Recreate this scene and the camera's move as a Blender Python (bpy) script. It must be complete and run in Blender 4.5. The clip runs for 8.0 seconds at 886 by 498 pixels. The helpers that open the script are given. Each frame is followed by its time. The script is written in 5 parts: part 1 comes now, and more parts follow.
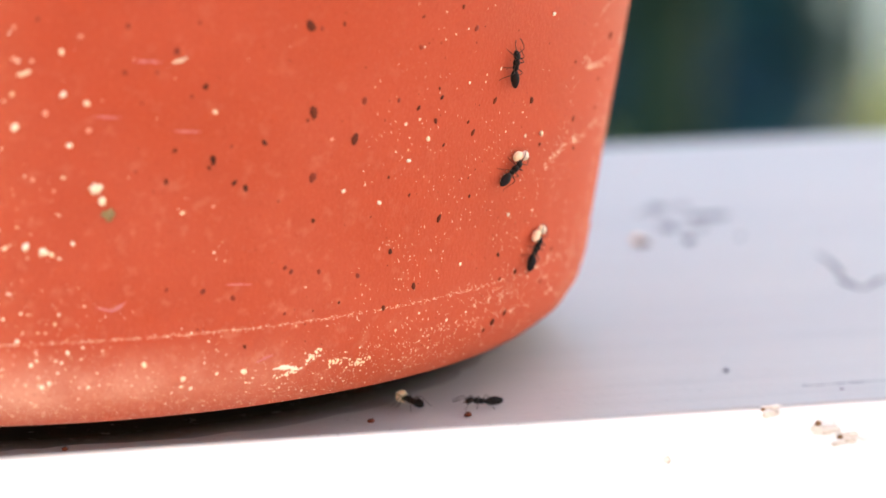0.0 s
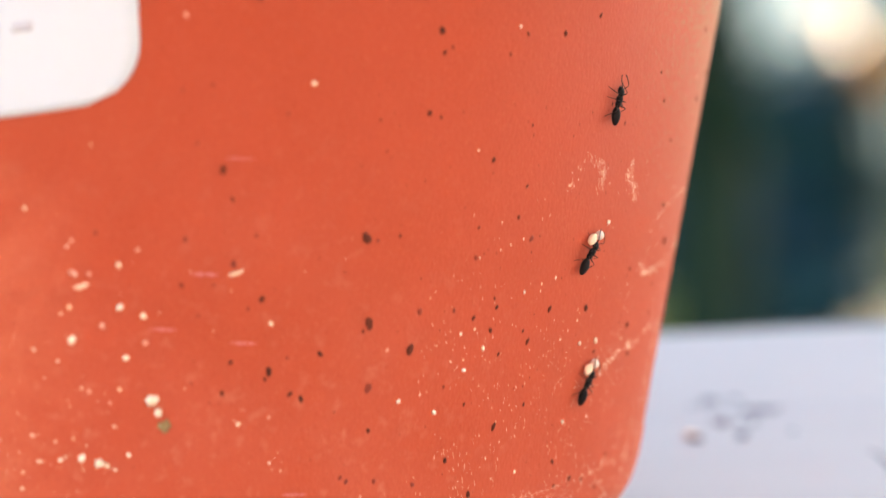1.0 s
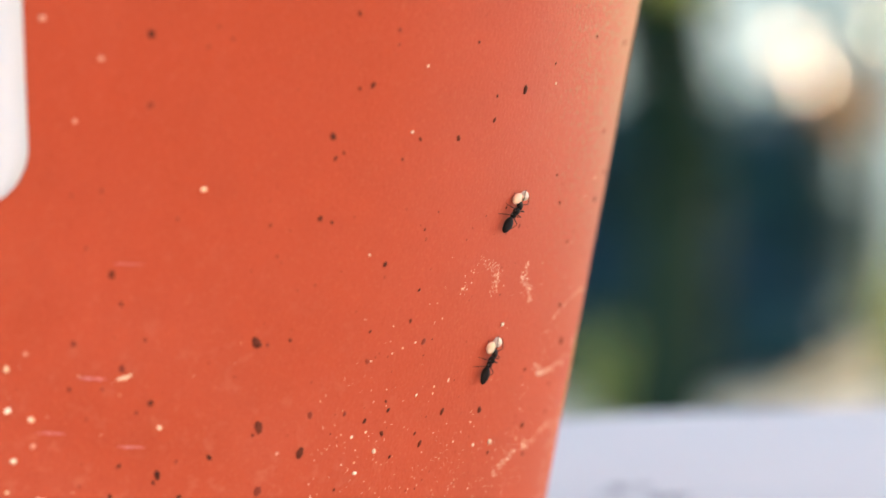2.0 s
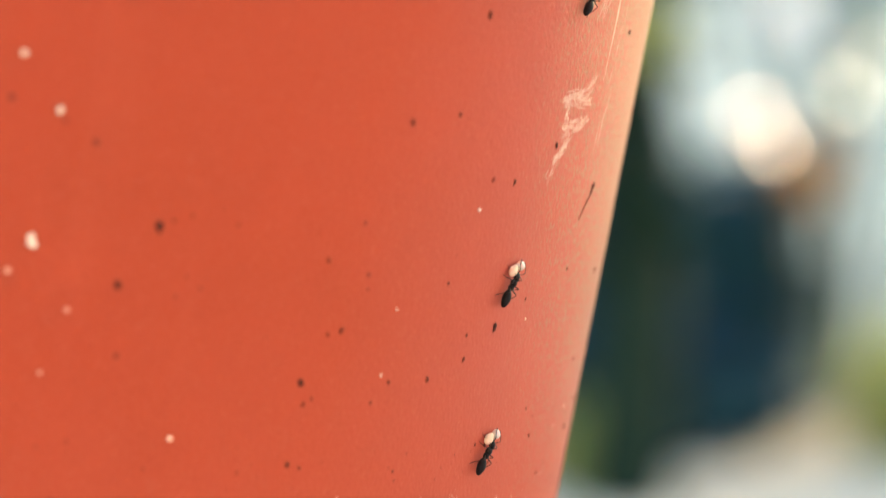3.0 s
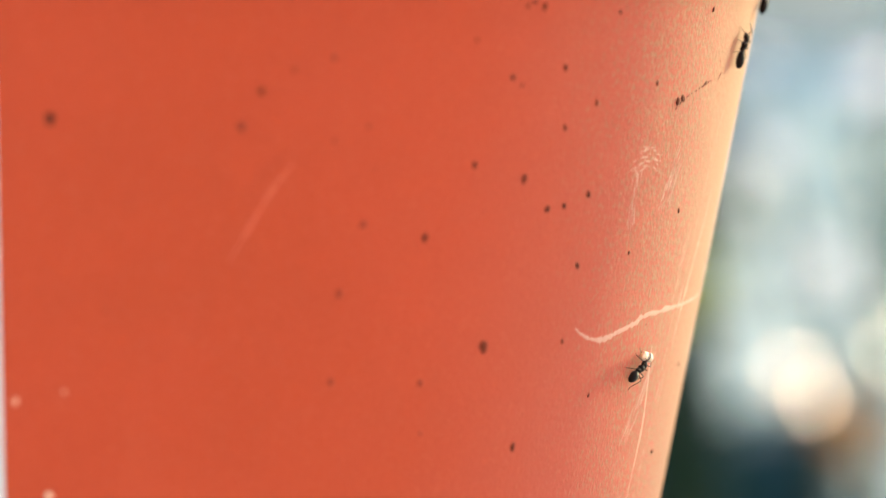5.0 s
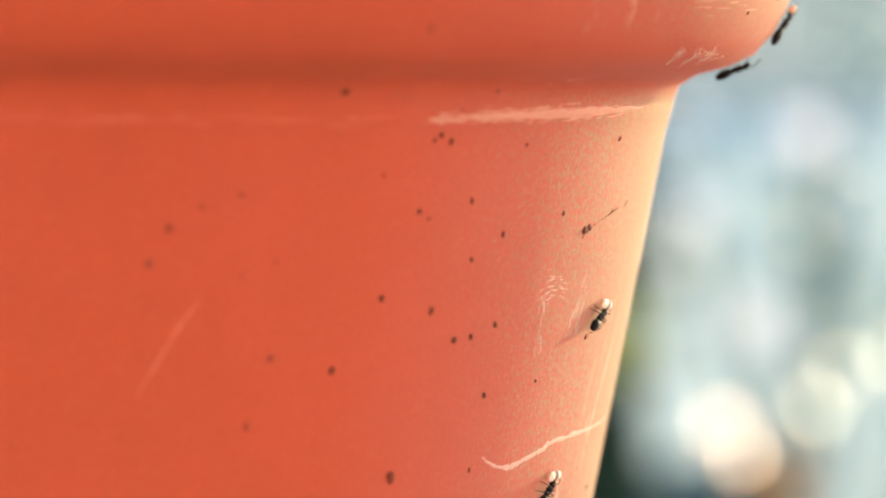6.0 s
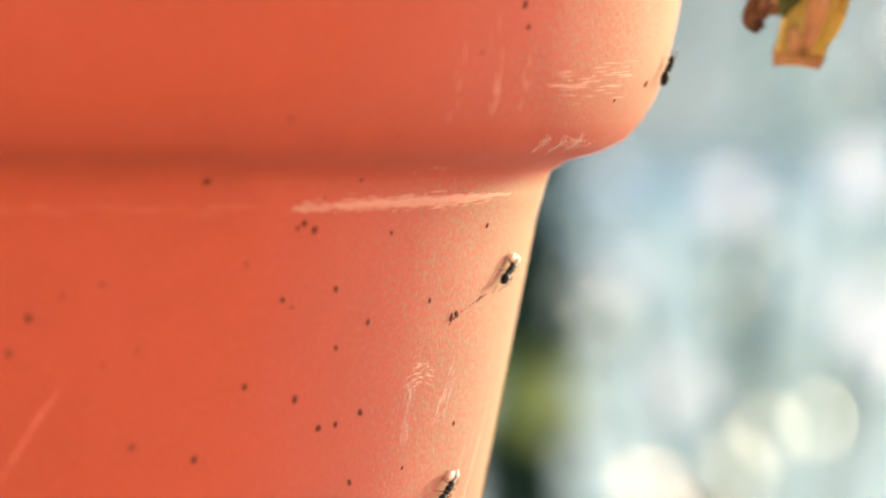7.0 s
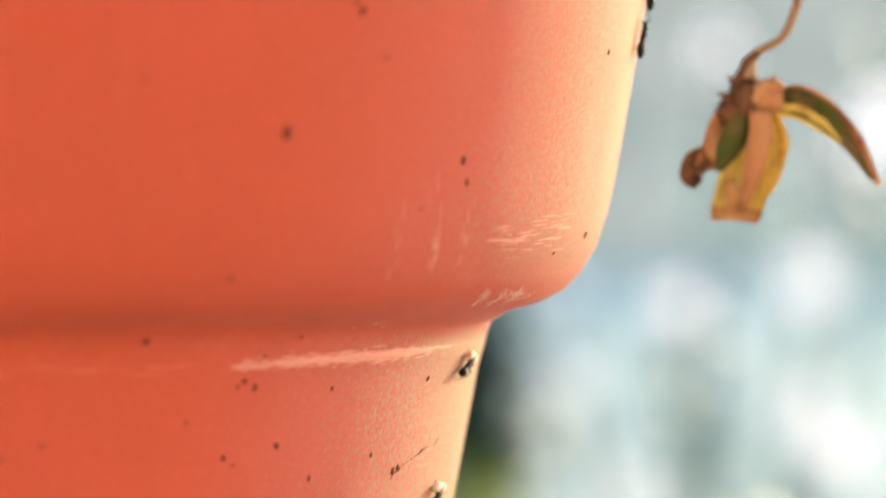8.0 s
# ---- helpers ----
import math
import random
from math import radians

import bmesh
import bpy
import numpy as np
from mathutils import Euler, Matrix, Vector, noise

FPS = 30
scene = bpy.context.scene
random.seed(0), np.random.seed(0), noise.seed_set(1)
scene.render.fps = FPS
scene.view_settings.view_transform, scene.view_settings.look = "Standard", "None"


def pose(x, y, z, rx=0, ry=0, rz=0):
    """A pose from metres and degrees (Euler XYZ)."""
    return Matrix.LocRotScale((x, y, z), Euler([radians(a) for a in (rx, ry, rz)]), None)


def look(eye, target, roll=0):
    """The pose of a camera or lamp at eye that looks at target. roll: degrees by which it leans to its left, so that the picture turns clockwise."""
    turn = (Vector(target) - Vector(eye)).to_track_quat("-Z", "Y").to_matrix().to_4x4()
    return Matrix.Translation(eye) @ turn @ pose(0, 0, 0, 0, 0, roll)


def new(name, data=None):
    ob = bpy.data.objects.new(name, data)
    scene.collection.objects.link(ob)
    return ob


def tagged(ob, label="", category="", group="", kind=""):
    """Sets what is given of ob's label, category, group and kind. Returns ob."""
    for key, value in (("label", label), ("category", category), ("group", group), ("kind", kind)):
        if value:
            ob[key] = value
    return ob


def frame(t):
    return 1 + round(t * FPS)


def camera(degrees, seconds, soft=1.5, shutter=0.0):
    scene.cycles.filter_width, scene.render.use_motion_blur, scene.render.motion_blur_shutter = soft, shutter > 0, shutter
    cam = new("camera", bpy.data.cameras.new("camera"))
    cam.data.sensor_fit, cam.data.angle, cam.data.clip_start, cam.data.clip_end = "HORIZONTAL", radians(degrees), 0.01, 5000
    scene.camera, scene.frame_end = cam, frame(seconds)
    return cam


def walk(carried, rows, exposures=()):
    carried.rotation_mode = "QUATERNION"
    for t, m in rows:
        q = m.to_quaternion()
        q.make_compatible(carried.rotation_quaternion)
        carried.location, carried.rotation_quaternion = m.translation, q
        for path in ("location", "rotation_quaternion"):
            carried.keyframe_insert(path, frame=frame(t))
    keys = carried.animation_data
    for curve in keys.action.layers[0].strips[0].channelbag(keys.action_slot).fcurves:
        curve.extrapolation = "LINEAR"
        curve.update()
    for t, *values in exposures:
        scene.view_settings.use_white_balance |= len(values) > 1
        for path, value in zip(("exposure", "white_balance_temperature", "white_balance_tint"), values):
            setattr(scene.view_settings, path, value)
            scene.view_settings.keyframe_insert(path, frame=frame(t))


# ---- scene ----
MM = 0.001


def gaze(x, y, z, yaw, pitch, roll):
    return pose(x, y, z, 90 + pitch, 0, yaw) @ pose(0, 0, 0, 0, 0, roll)


# ---- camera: a long close-up lens, wide open, rising along the pot ----
cam = camera(12.78, 8.0, soft=1.5, shutter=0.3)
cam.data.dof.use_dof = True
cam.data.dof.focus_distance = 0.325
cam.data.dof.aperture_fstop = 22.5
PATH = [
    (0, 0.04163, -0.35727, 0.07752, 0.000, -11.046, -0.074), (0.2, 0.04155, -0.35709, 0.07781, 0.045, -10.843, -0.135),
    (0.3, 0.04151, -0.35701, 0.07795, 0.007, -10.647, -0.199), (0.5, 0.04143, -0.35683, 0.07824, 0.160, -10.060, -0.333),
    (0.7, 0.04129, -0.35700, 0.08022, 0.407, -9.300, -0.241), (0.8, 0.04121, -0.35708, 0.08120, 0.553, -9.304, -0.213),
    (1, 0.04107, -0.35725, 0.08318, 0.700, -9.007, -0.066), (1.1, 0.04152, -0.35726, 0.08421, 0.668, -8.886, -0.013),
    (1.2, 0.04196, -0.35726, 0.08523, 0.700, -8.881, 0.082), (2.3, 0.04800, -0.35652, 0.09154, 0.054, -8.409, 0.537),
    (2.5, 0.04760, -0.35370, 0.09458, -0.118, -8.130, 0.485), (2.6, 0.04738, -0.35334, 0.09630, -0.189, -7.801, 0.592),
    (2.7, 0.04716, -0.35299, 0.09801, -0.255, -7.821, 0.622), (2.8, 0.04694, -0.35263, 0.09973, -0.290, -7.860, 0.683),
    (3, 0.04650, -0.35192, 0.10316, -0.315, -7.700, 0.848), (3.1, 0.04683, -0.35226, 0.10358, -0.442, -7.041, 0.781),
    (3.3, 0.04748, -0.35295, 0.10441, -0.226, -6.415, 0.645), (3.5, 0.04814, -0.35363, 0.10524, 0.208, -6.388, 0.514),
    (3.7, 0.04797, -0.35283, 0.10760, 0.529, -6.114, 0.535), (3.8, 0.04788, -0.35244, 0.10878, 0.582, -5.986, 0.496),
    (3.9, 0.04780, -0.35204, 0.10996, 0.476, -5.669, 0.757), (4, 0.04771, -0.35164, 0.11114, 0.324, -5.677, 0.794),
    (4.1, 0.04763, -0.35128, 0.11198, 0.191, -5.637, 0.776), (4.2, 0.04754, -0.35092, 0.11282, 0.152, -5.589, 0.790),
    (4.3, 0.04746, -0.35055, 0.11365, 0.270, -5.531, 0.738), (4.4, 0.04737, -0.35019, 0.11449, 0.431, -5.153, 0.813),
    (4.5, 0.04729, -0.34983, 0.11533, 0.494, -5.057, 0.701), (4.6, 0.04736, -0.35061, 0.11575, 0.520, -4.840, 0.868),
    (4.7, 0.04744, -0.35140, 0.11617, 0.509, -4.618, 1.041), (5.8, 0.04872, -0.35432, 0.12415, -0.292, -3.663, 1.079),
    (6, 0.04933, -0.35491, 0.12466, -0.665, -3.433, 1.242), (6.2, 0.05017, -0.35553, 0.12549, -1.095, -3.328, 1.255),
    (6.3, 0.05058, -0.35583, 0.12590, -1.263, -3.305, 1.359), (6.5, 0.05142, -0.35645, 0.12673, -1.155, -3.113, 1.158),
    (6.7, 0.05257, -0.35602, 0.12680, -0.988, -2.785, 1.253), (6.8, 0.05315, -0.35581, 0.12684, -1.094, -2.812, 1.300),
    (7, 0.05430, -0.35539, 0.12691, -1.685, -2.525, 1.303), (7.1, 0.05451, -0.35538, 0.12717, -1.818, -2.348, 1.271),
    (7.2, 0.05472, -0.35537, 0.12743, -1.895, -2.002, 1.235), (7.3, 0.05492, -0.35535, 0.12768, -1.924, -1.889, 1.211),
    (7.5, 0.05534, -0.35533, 0.12820, -1.899, -1.880, 1.142), (7.6, 0.05526, -0.35535, 0.12869, -1.912, -1.872, 1.081),
    (7.7, 0.05518, -0.35537, 0.12918, -1.818, -1.595, 1.018), (7.8, 0.05511, -0.35539, 0.12966, -1.895, -1.362, 0.972),
    (8, 0.05495, -0.35543, 0.13064, -2.395, -0.942, 0.843)]
EXPOSURE = 3.0
walk(cam, [(r[0], gaze(*r[1:])) for r in PATH], exposures=[(t, EXPOSURE + e, 6050, 10) for t, e in ((0.0, 0.08), (1.2, 0.06), (2.5, 0), (4.5, -0.08), (6.5, 0.05), (8.0, 0.05))])

# ---- light: a low sun from the garden side, behind the pot and to its right ----
SUN_TURN, SUN_UP = 56.5, 9.0      # degrees from +x towards +y, and above the horizon
SUN_DIR = Vector((math.cos(radians(SUN_TURN)) * math.cos(radians(SUN_UP)), math.sin(radians(SUN_TURN)) * math.cos(radians(SUN_UP)), math.sin(radians(SUN_UP))))
sun = new("sun", bpy.data.lights.new("sun", "SUN"))
sun.data.energy, sun.data.angle, sun.data.color = 0.82, radians(2.4), (1.0, 0.83, 0.40)
sun.matrix_basis = look(SUN_DIR * 10, (0, 0, 0))
world = bpy.data.worlds.new("sky")
scene.world = world
world.use_nodes = True
sky = world.node_tree.nodes.new("ShaderNodeTexSky")
sky.sky_type, sky.sun_disc = "NISHITA", False
sky.sun_elevation, sky.sun_rotation = radians(SUN_UP), radians(90 - SUN_TURN)
background = world.node_tree.nodes["Background"]
world.node_tree.links.new(sky.outputs[0], background.inputs[0])
background.inputs[1].default_value = 0.14


# ---- materials ----
class Mat:
    """A small builder round one Principled material."""

    def __init__(self, name, colour, rough=0.5, **more):
        self.m = bpy.data.materials.new(name)
        self.m.use_nodes = True
        self.t = self.m.node_tree
        self.b = self.t.nodes["Principled BSDF"]
        self.b.inputs["Base Color"].default_value = (*colour, 1)
        self.b.inputs["Roughness"].default_value = rough
        for key, value in more.items():
            self.b.inputs[key.replace("_", " ")].default_value = value
        self.colour = None
        self.c0 = colour
        self.height = None

    def node(self, kind, **inputs):
        n = self.t.nodes.new(kind)
        for key, value in inputs.items():
            n.inputs[key.replace("_", " ")].default_value = value
        return n

    def coords(self, scale=(1, 1, 1), out="Object"):
        c, mp = self.t.nodes.new("ShaderNodeTexCoord"), self.t.nodes.new("ShaderNodeMapping")
        mp.inputs["Scale"].default_value = scale
        self.t.links.new(c.outputs[out], mp.inputs[0])
        return mp.outputs[0]

    def noise(self, scale, detail=4.0, stretch=(1, 1, 1), rough=0.55):
        n = self.node("ShaderNodeTexNoise", Scale=scale, Detail=detail, Roughness=rough)
        self.t.links.new(self.coords(stretch), n.inputs["Vector"])
        return n.outputs["Fac"]

    def ramp(self, fac, lo, hi):
        r = self.node("ShaderNodeMapRange", From_Min=lo, From_Max=hi)
        self.t.links.new(fac, r.inputs["Value"])
        return r.outputs["Result"]

    def blend(self, fac, colour, amount=1.0):
        """Lays a second colour over what is there, by a mask."""
        x = self.t.nodes.new("ShaderNodeMix")
        x.data_type = "RGBA"
        scaled = self.node("ShaderNodeMath")
        scaled.operation = "MULTIPLY"
        scaled.inputs[1].default_value = amount
        self.t.links.new(fac, scaled.inputs[0])
        self.t.links.new(scaled.outputs[0], x.inputs[0])
        x.inputs[7].default_value = (*colour, 1)
        if self.colour is None:
            x.inputs[6].default_value = (*self.c0, 1)
        else:
            self.t.links.new(self.colour, x.inputs[6])
        self.colour = x.outputs[2]
        self.t.links.new(self.colour, self.b.inputs["Base Color"])
        return self

    def bump(self, fac, distance, strength=1.0):
        n = self.node("ShaderNodeBump", Strength=strength, Distance=distance)
        self.t.links.new(fac, n.inputs["Height"])
        if self.height is not None:
            self.t.links.new(self.height, n.inputs["Normal"])
        self.height = n.outputs[0]
        self.t.links.new(self.height, self.b.inputs["Normal"])
        return self

    def gloss(self, fac, lo, hi):
        r = self.node("ShaderNodeMapRange", To_Min=lo, To_Max=hi)
        self.t.links.new(fac, r.inputs["Value"])
        self.t.links.new(r.outputs["Result"], self.b.inputs["Roughness"])
        return self

    def axis(self, name, lo, hi):
        """A mask that rises from 0 to 1 between two places along an axis of the object."""
        x = self.t.nodes.new("ShaderNodeSeparateXYZ")
        self.t.links.new(self.coords(), x.inputs[0])
        return self.ramp(x.outputs[name], lo, hi)

    def times(self, a, b):
        x = self.t.nodes.new("ShaderNodeMath")
        x.operation = "MULTIPLY"
        self.t.links.new(a, x.inputs[0])
        self.t.links.new(b, x.inputs[1])
        return x.outputs[0]

    def random(self):
        return self.t.nodes.new("ShaderNodeObjectInfo").outputs["Random"]

    def island(self):
        return self.t.nodes.new("ShaderNodeNewGeometry").outputs["Random Per Island"]


def pot_plastic():
    m = Mat("terracotta_plastic", (0.405, 0.0590, 0.0178), 0.65, Specular_IOR_Level=0.24, Diffuse_Roughness=0.2, Sheen_Weight=0.02, Sheen_Roughness=0.5)
    m.b.inputs["Sheen Tint"].default_value = (0.90, 0.92, 0.60, 1)
    m.blend(m.ramp(m.noise(45, 5), 0.35, 0.75), (0.44, 0.062, 0.022), 0.7)
    m.blend(m.ramp(m.noise(160, 4, (1, 1, 0.12)), 0.58, 0.85), (0.52, 0.10, 0.042), 0.25)
    m.blend(m.ramp(m.noise(900, 3), 0.60, 0.80), (0.52, 0.13, 0.06), 0.2)
    # a film of splashed soil on the lower wall, in uneven clouds
    m.blend(m.times(m.times(m.axis("Z", 0.055, 0.008), m.axis("X", 0.049, 0.030)), m.ramp(m.noise(90, 5), 0.25, 0.62)), (0.52, 0.13, 0.07), 0.38)
    m.blend(m.times(m.times(m.axis("Z", 0.050, 0.004), m.axis("X", 0.049, 0.030)), m.ramp(m.noise(700, 3), 0.56, 0.70)), (0.60, 0.26, 0.16), 0.32)
    # a splashed patch under the corner of the label
    m.blend(m.times(m.times(m.axis("Z", 0.0440, 0.0415), m.axis("X", 0.0110, 0.0030)), m.ramp(m.noise(230, 4), 0.34, 0.60)), (0.60, 0.16, 0.075), 0.45)
    # pale band left on the base: dust plus the rail's reflection painted in
    m.blend(m.times(m.times(m.times(m.axis("Z", 0.0105, 0.0070), m.axis("Z", 0.0036, 0.0060)), m.axis("X", 0.034, 0.012)), m.ramp(m.noise(140, 4), 0.22, 0.58)), (0.72, 0.38, 0.26), 0.75)
    m.gloss(m.noise(120, 4), 0.64, 0.84)
    m.blend(m.ramp(m.noise(3800, 2), 0.45, 0.75), (0.50, 0.085, 0.032), 0.28)
    m.blend(m.ramp(m.noise(2300, 2, (1, 1, 0.8)), 0.58, 0.80), (0.33, 0.032, 0.010), 0.32)
    m.blend(m.ramp(m.noise(4200, 2), 0.57, 0.70), (0.62, 0.30, 0.13), 0.10)
    m.bump(m.noise(3300, 2, (1, 1, 0.7)), 0.00005, 1.0)
    m.bump(m.noise(9000, 1), 0.00003, 0.6)
    m.bump(m.noise(70, 3), 0.0004, 0.25)
    # the sun's tan edge painted in: a rough tinted gloss, growing towards grazing angles
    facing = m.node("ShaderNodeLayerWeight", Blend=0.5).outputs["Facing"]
    sun_gloss_amount = m.node("ShaderNodeMapRange", From_Min=0.59, From_Max=0.77, To_Min=0.0, To_Max=0.35)
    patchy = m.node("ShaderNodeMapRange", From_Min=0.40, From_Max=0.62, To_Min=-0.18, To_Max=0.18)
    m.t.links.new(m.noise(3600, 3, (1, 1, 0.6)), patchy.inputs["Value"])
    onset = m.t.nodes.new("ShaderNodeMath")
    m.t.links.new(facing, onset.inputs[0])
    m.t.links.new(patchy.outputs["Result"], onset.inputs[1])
    # the higher on the wall, the further round it reaches, like the sunlit edge
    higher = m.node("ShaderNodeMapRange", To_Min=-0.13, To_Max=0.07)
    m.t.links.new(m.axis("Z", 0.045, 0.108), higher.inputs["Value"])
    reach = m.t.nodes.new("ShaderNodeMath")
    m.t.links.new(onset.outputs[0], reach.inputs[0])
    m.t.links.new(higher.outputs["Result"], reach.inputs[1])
    m.t.links.new(reach.outputs[0], sun_gloss_amount.inputs["Value"])
    sun_gloss = m.t.nodes.new("ShaderNodeBsdfGlossy")
    sun_gloss.inputs["Color"].default_value = (0.33, 0.44, 0.27, 1)
    sun_gloss.inputs["Roughness"].default_value = 1.0
    # this gloss sits on a coarser grain than the plastic under it
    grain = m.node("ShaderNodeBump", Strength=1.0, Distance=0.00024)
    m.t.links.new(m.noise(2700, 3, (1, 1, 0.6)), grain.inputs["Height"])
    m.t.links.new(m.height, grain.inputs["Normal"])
    m.t.links.new(grain.outputs[0], sun_gloss.inputs["Normal"])
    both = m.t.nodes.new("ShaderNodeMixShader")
    # held to where the sun falls: off the low wall and the rim's underside
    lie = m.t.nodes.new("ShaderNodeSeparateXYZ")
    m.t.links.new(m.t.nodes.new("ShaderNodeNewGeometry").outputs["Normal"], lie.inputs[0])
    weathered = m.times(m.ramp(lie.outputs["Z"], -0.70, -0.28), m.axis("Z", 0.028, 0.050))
    rim_gloss = m.node("ShaderNodeMapRange", To_Min=1.0, To_Max=0.46)
    m.t.links.new(m.axis("Z", 0.122, 0.136), rim_gloss.inputs["Value"])
    m.t.links.new(m.times(sun_gloss_amount.outputs["Result"], m.times(weathered, rim_gloss.outputs["Result"])), both.inputs[0])
    # a second gloss painting the pink sky reflection, starting nearer the front
    sky_gloss = m.t.nodes.new("ShaderNodeBsdfGlossy")
    sky_gloss.inputs["Color"].default_value = (0.54, 0.49, 0.50, 1)
    sky_gloss.inputs["Roughness"].default_value = 0.8
    sky_gloss_amount = m.node("ShaderNodeMapRange", From_Min=0.26, From_Max=0.54, To_Min=0.0, To_Max=0.07)
    m.t.links.new(facing, sky_gloss_amount.inputs["Value"])
    hazy = m.t.nodes.new("ShaderNodeMixShader")
    m.t.links.new(m.times(sky_gloss_amount.outputs["Result"], m.times(weathered, rim_gloss.outputs["Result"])), hazy.inputs[0])
    m.t.links.new(m.b.outputs[0], hazy.inputs[1])
    m.t.links.new(sky_gloss.outputs[0], hazy.inputs[2])
    m.t.links.new(hazy.outputs[0], both.inputs[1])
    m.t.links.new(sun_gloss.outputs[0], both.inputs[2])
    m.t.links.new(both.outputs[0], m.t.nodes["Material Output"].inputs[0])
    return m.m


PLASTIC = pot_plastic()


def contact_shade_mat():
    """Black contact shade under the pot, painted in, thinning to olive away from it."""
    m = Mat("black_contact_shade", (0.010, 0.008, 0.006), 0.9, Specular_IOR_Level=0.1)
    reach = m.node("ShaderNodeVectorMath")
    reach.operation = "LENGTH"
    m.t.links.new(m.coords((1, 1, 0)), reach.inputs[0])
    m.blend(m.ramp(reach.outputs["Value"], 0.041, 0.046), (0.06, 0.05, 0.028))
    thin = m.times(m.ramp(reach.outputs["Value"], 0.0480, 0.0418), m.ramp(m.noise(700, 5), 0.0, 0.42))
    clear = m.t.nodes.new("ShaderNodeBsdfTransparent")
    x = m.t.nodes.new("ShaderNodeMixShader")
    m.t.links.new(thin, x.inputs[0])
    m.t.links.new(clear.outputs[0], x.inputs[1])
    m.t.links.new(m.b.outputs[0], x.inputs[2])
    m.t.links.new(x.outputs[0], m.t.nodes["Material Output"].inputs[0])
    return m.m


SHADE_UNDER = contact_shade_mat()
SOIL = Mat("potting_soil", (0.05, 0.035, 0.025), 0.95)
SOIL = SOIL.blend(SOIL.ramp(SOIL.noise(300), 0.4, 0.7), (0.11, 0.08, 0.055)).bump(SOIL.noise(500), 0.002).m


def rail_paint():
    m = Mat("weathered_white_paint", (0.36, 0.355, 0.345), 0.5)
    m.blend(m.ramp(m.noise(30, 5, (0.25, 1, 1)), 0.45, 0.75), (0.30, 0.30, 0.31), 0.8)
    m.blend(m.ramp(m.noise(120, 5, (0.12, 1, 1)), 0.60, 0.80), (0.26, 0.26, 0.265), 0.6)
    m.blend(m.ramp(m.noise(600, 4, (0.3, 1, 1)), 0.68, 0.80), (0.26, 0.25, 0.24), 0.4)
    m.blend(m.ramp(m.noise(1100, 3), 0.66, 0.74), (0.15, 0.145, 0.14), 0.5)
    # front face light put into the colour: near white below the greyer top
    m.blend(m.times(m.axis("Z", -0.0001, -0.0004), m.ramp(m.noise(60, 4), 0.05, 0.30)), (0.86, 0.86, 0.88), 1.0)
    m.bump(m.noise(220, 4, (0.08, 1, 1)), 0.0005, 0.35)
    return m.bump(m.noise(1200, 3), 0.00012, 0.5).m


PAINT = rail_paint()
DIRT = Mat("dark_droppings", (0.17, 0.036, 0.016), 0.8, Specular_IOR_Level=0.1)
DIRT = DIRT.blend(DIRT.random(), (0.065, 0.020, 0.012)).m
DIRT_FAINT = Mat("worn_brown_fleck", (0.27, 0.042, 0.016), 0.7, Specular_IOR_Level=0.2)
DIRT_FAINT = DIRT_FAINT.blend(DIRT_FAINT.random(), (0.19, 0.034, 0.018)).m
SMEAR = Mat("grey_blue_smear", (0.025, 0.025, 0.05), 0.8)
SMEAR = SMEAR.blend(SMEAR.island(), (0.10, 0.10, 0.15)).m
STAIN = Mat("brown_droppings", (0.16, 0.034, 0.016), 0.8, Specular_IOR_Level=0.1)
STAIN = STAIN.blend(STAIN.island(), (0.07, 0.020, 0.012)).m
CRUMB = Mat("pale_soil_crumb", (0.88, 0.67, 0.43), 0.85)
CRUMB = CRUMB.blend(CRUMB.random(), (0.94, 0.82, 0.62)).m
CRUMB_FAINT = Mat("thin_soil_film", (0.60, 0.22, 0.13), 0.85)
CRUMB_FAINT = CRUMB_FAINT.blend(CRUMB_FAINT.random(), (0.70, 0.36, 0.24)).m
OLIVE = Mat("olive_soil_crumb", (0.20, 0.13, 0.045), 0.9)
OLIVE = OLIVE.blend(OLIVE.noise(2500), (0.34, 0.24, 0.10)).m
DUST = Mat("dried_splash_dust", (0.70, 0.46, 0.26), 0.9)
DUST = DUST.blend(DUST.island(), (0.84, 0.70, 0.54)).m
SCUFF = Mat("pale_scuffed_plastic", (0.50, 0.25, 0.18), 0.7, Specular_IOR_Level=0.1)
SCUFF = SCUFF.blend(SCUFF.noise(2500), (0.56, 0.36, 0.27)).bump(SCUFF.noise(3000), 0.00005).m
FAINT = Mat("faint_scuff_and_glint", (0.50, 0.085, 0.035), 0.6, Specular_IOR_Level=0.3)
FAINT = FAINT.blend(FAINT.noise(1500), (0.53, 0.12, 0.055)).m
RUB = Mat("pink_rub_mark", (0.50, 0.14, 0.13), 0.6, Specular_IOR_Level=0.2)
RUB = RUB.blend(RUB.noise(1800), (0.56, 0.20, 0.19)).m
RUB_PALE = Mat("pale_rub_mark", (0.55, 0.28, 0.19), 0.65, Specular_IOR_Level=0.2)
RUB_PALE = RUB_PALE.blend(RUB_PALE.noise(2600), (0.60, 0.40, 0.30)).m
RUB_GLINT = Mat("tan_rub_and_glint", (0.52, 0.17, 0.10), 0.65, Specular_IOR_Level=0.2)
RUB_GLINT = RUB_GLINT.blend(RUB_GLINT.noise(2200), (0.56, 0.26, 0.17)).m
ANT = Mat("black_ant_shell", (0.010, 0.008, 0.007), 0.6, Specular_IOR_Level=0.12)
ANT = ANT.bump(ANT.noise(5000, 3), 0.00002, 0.6).m
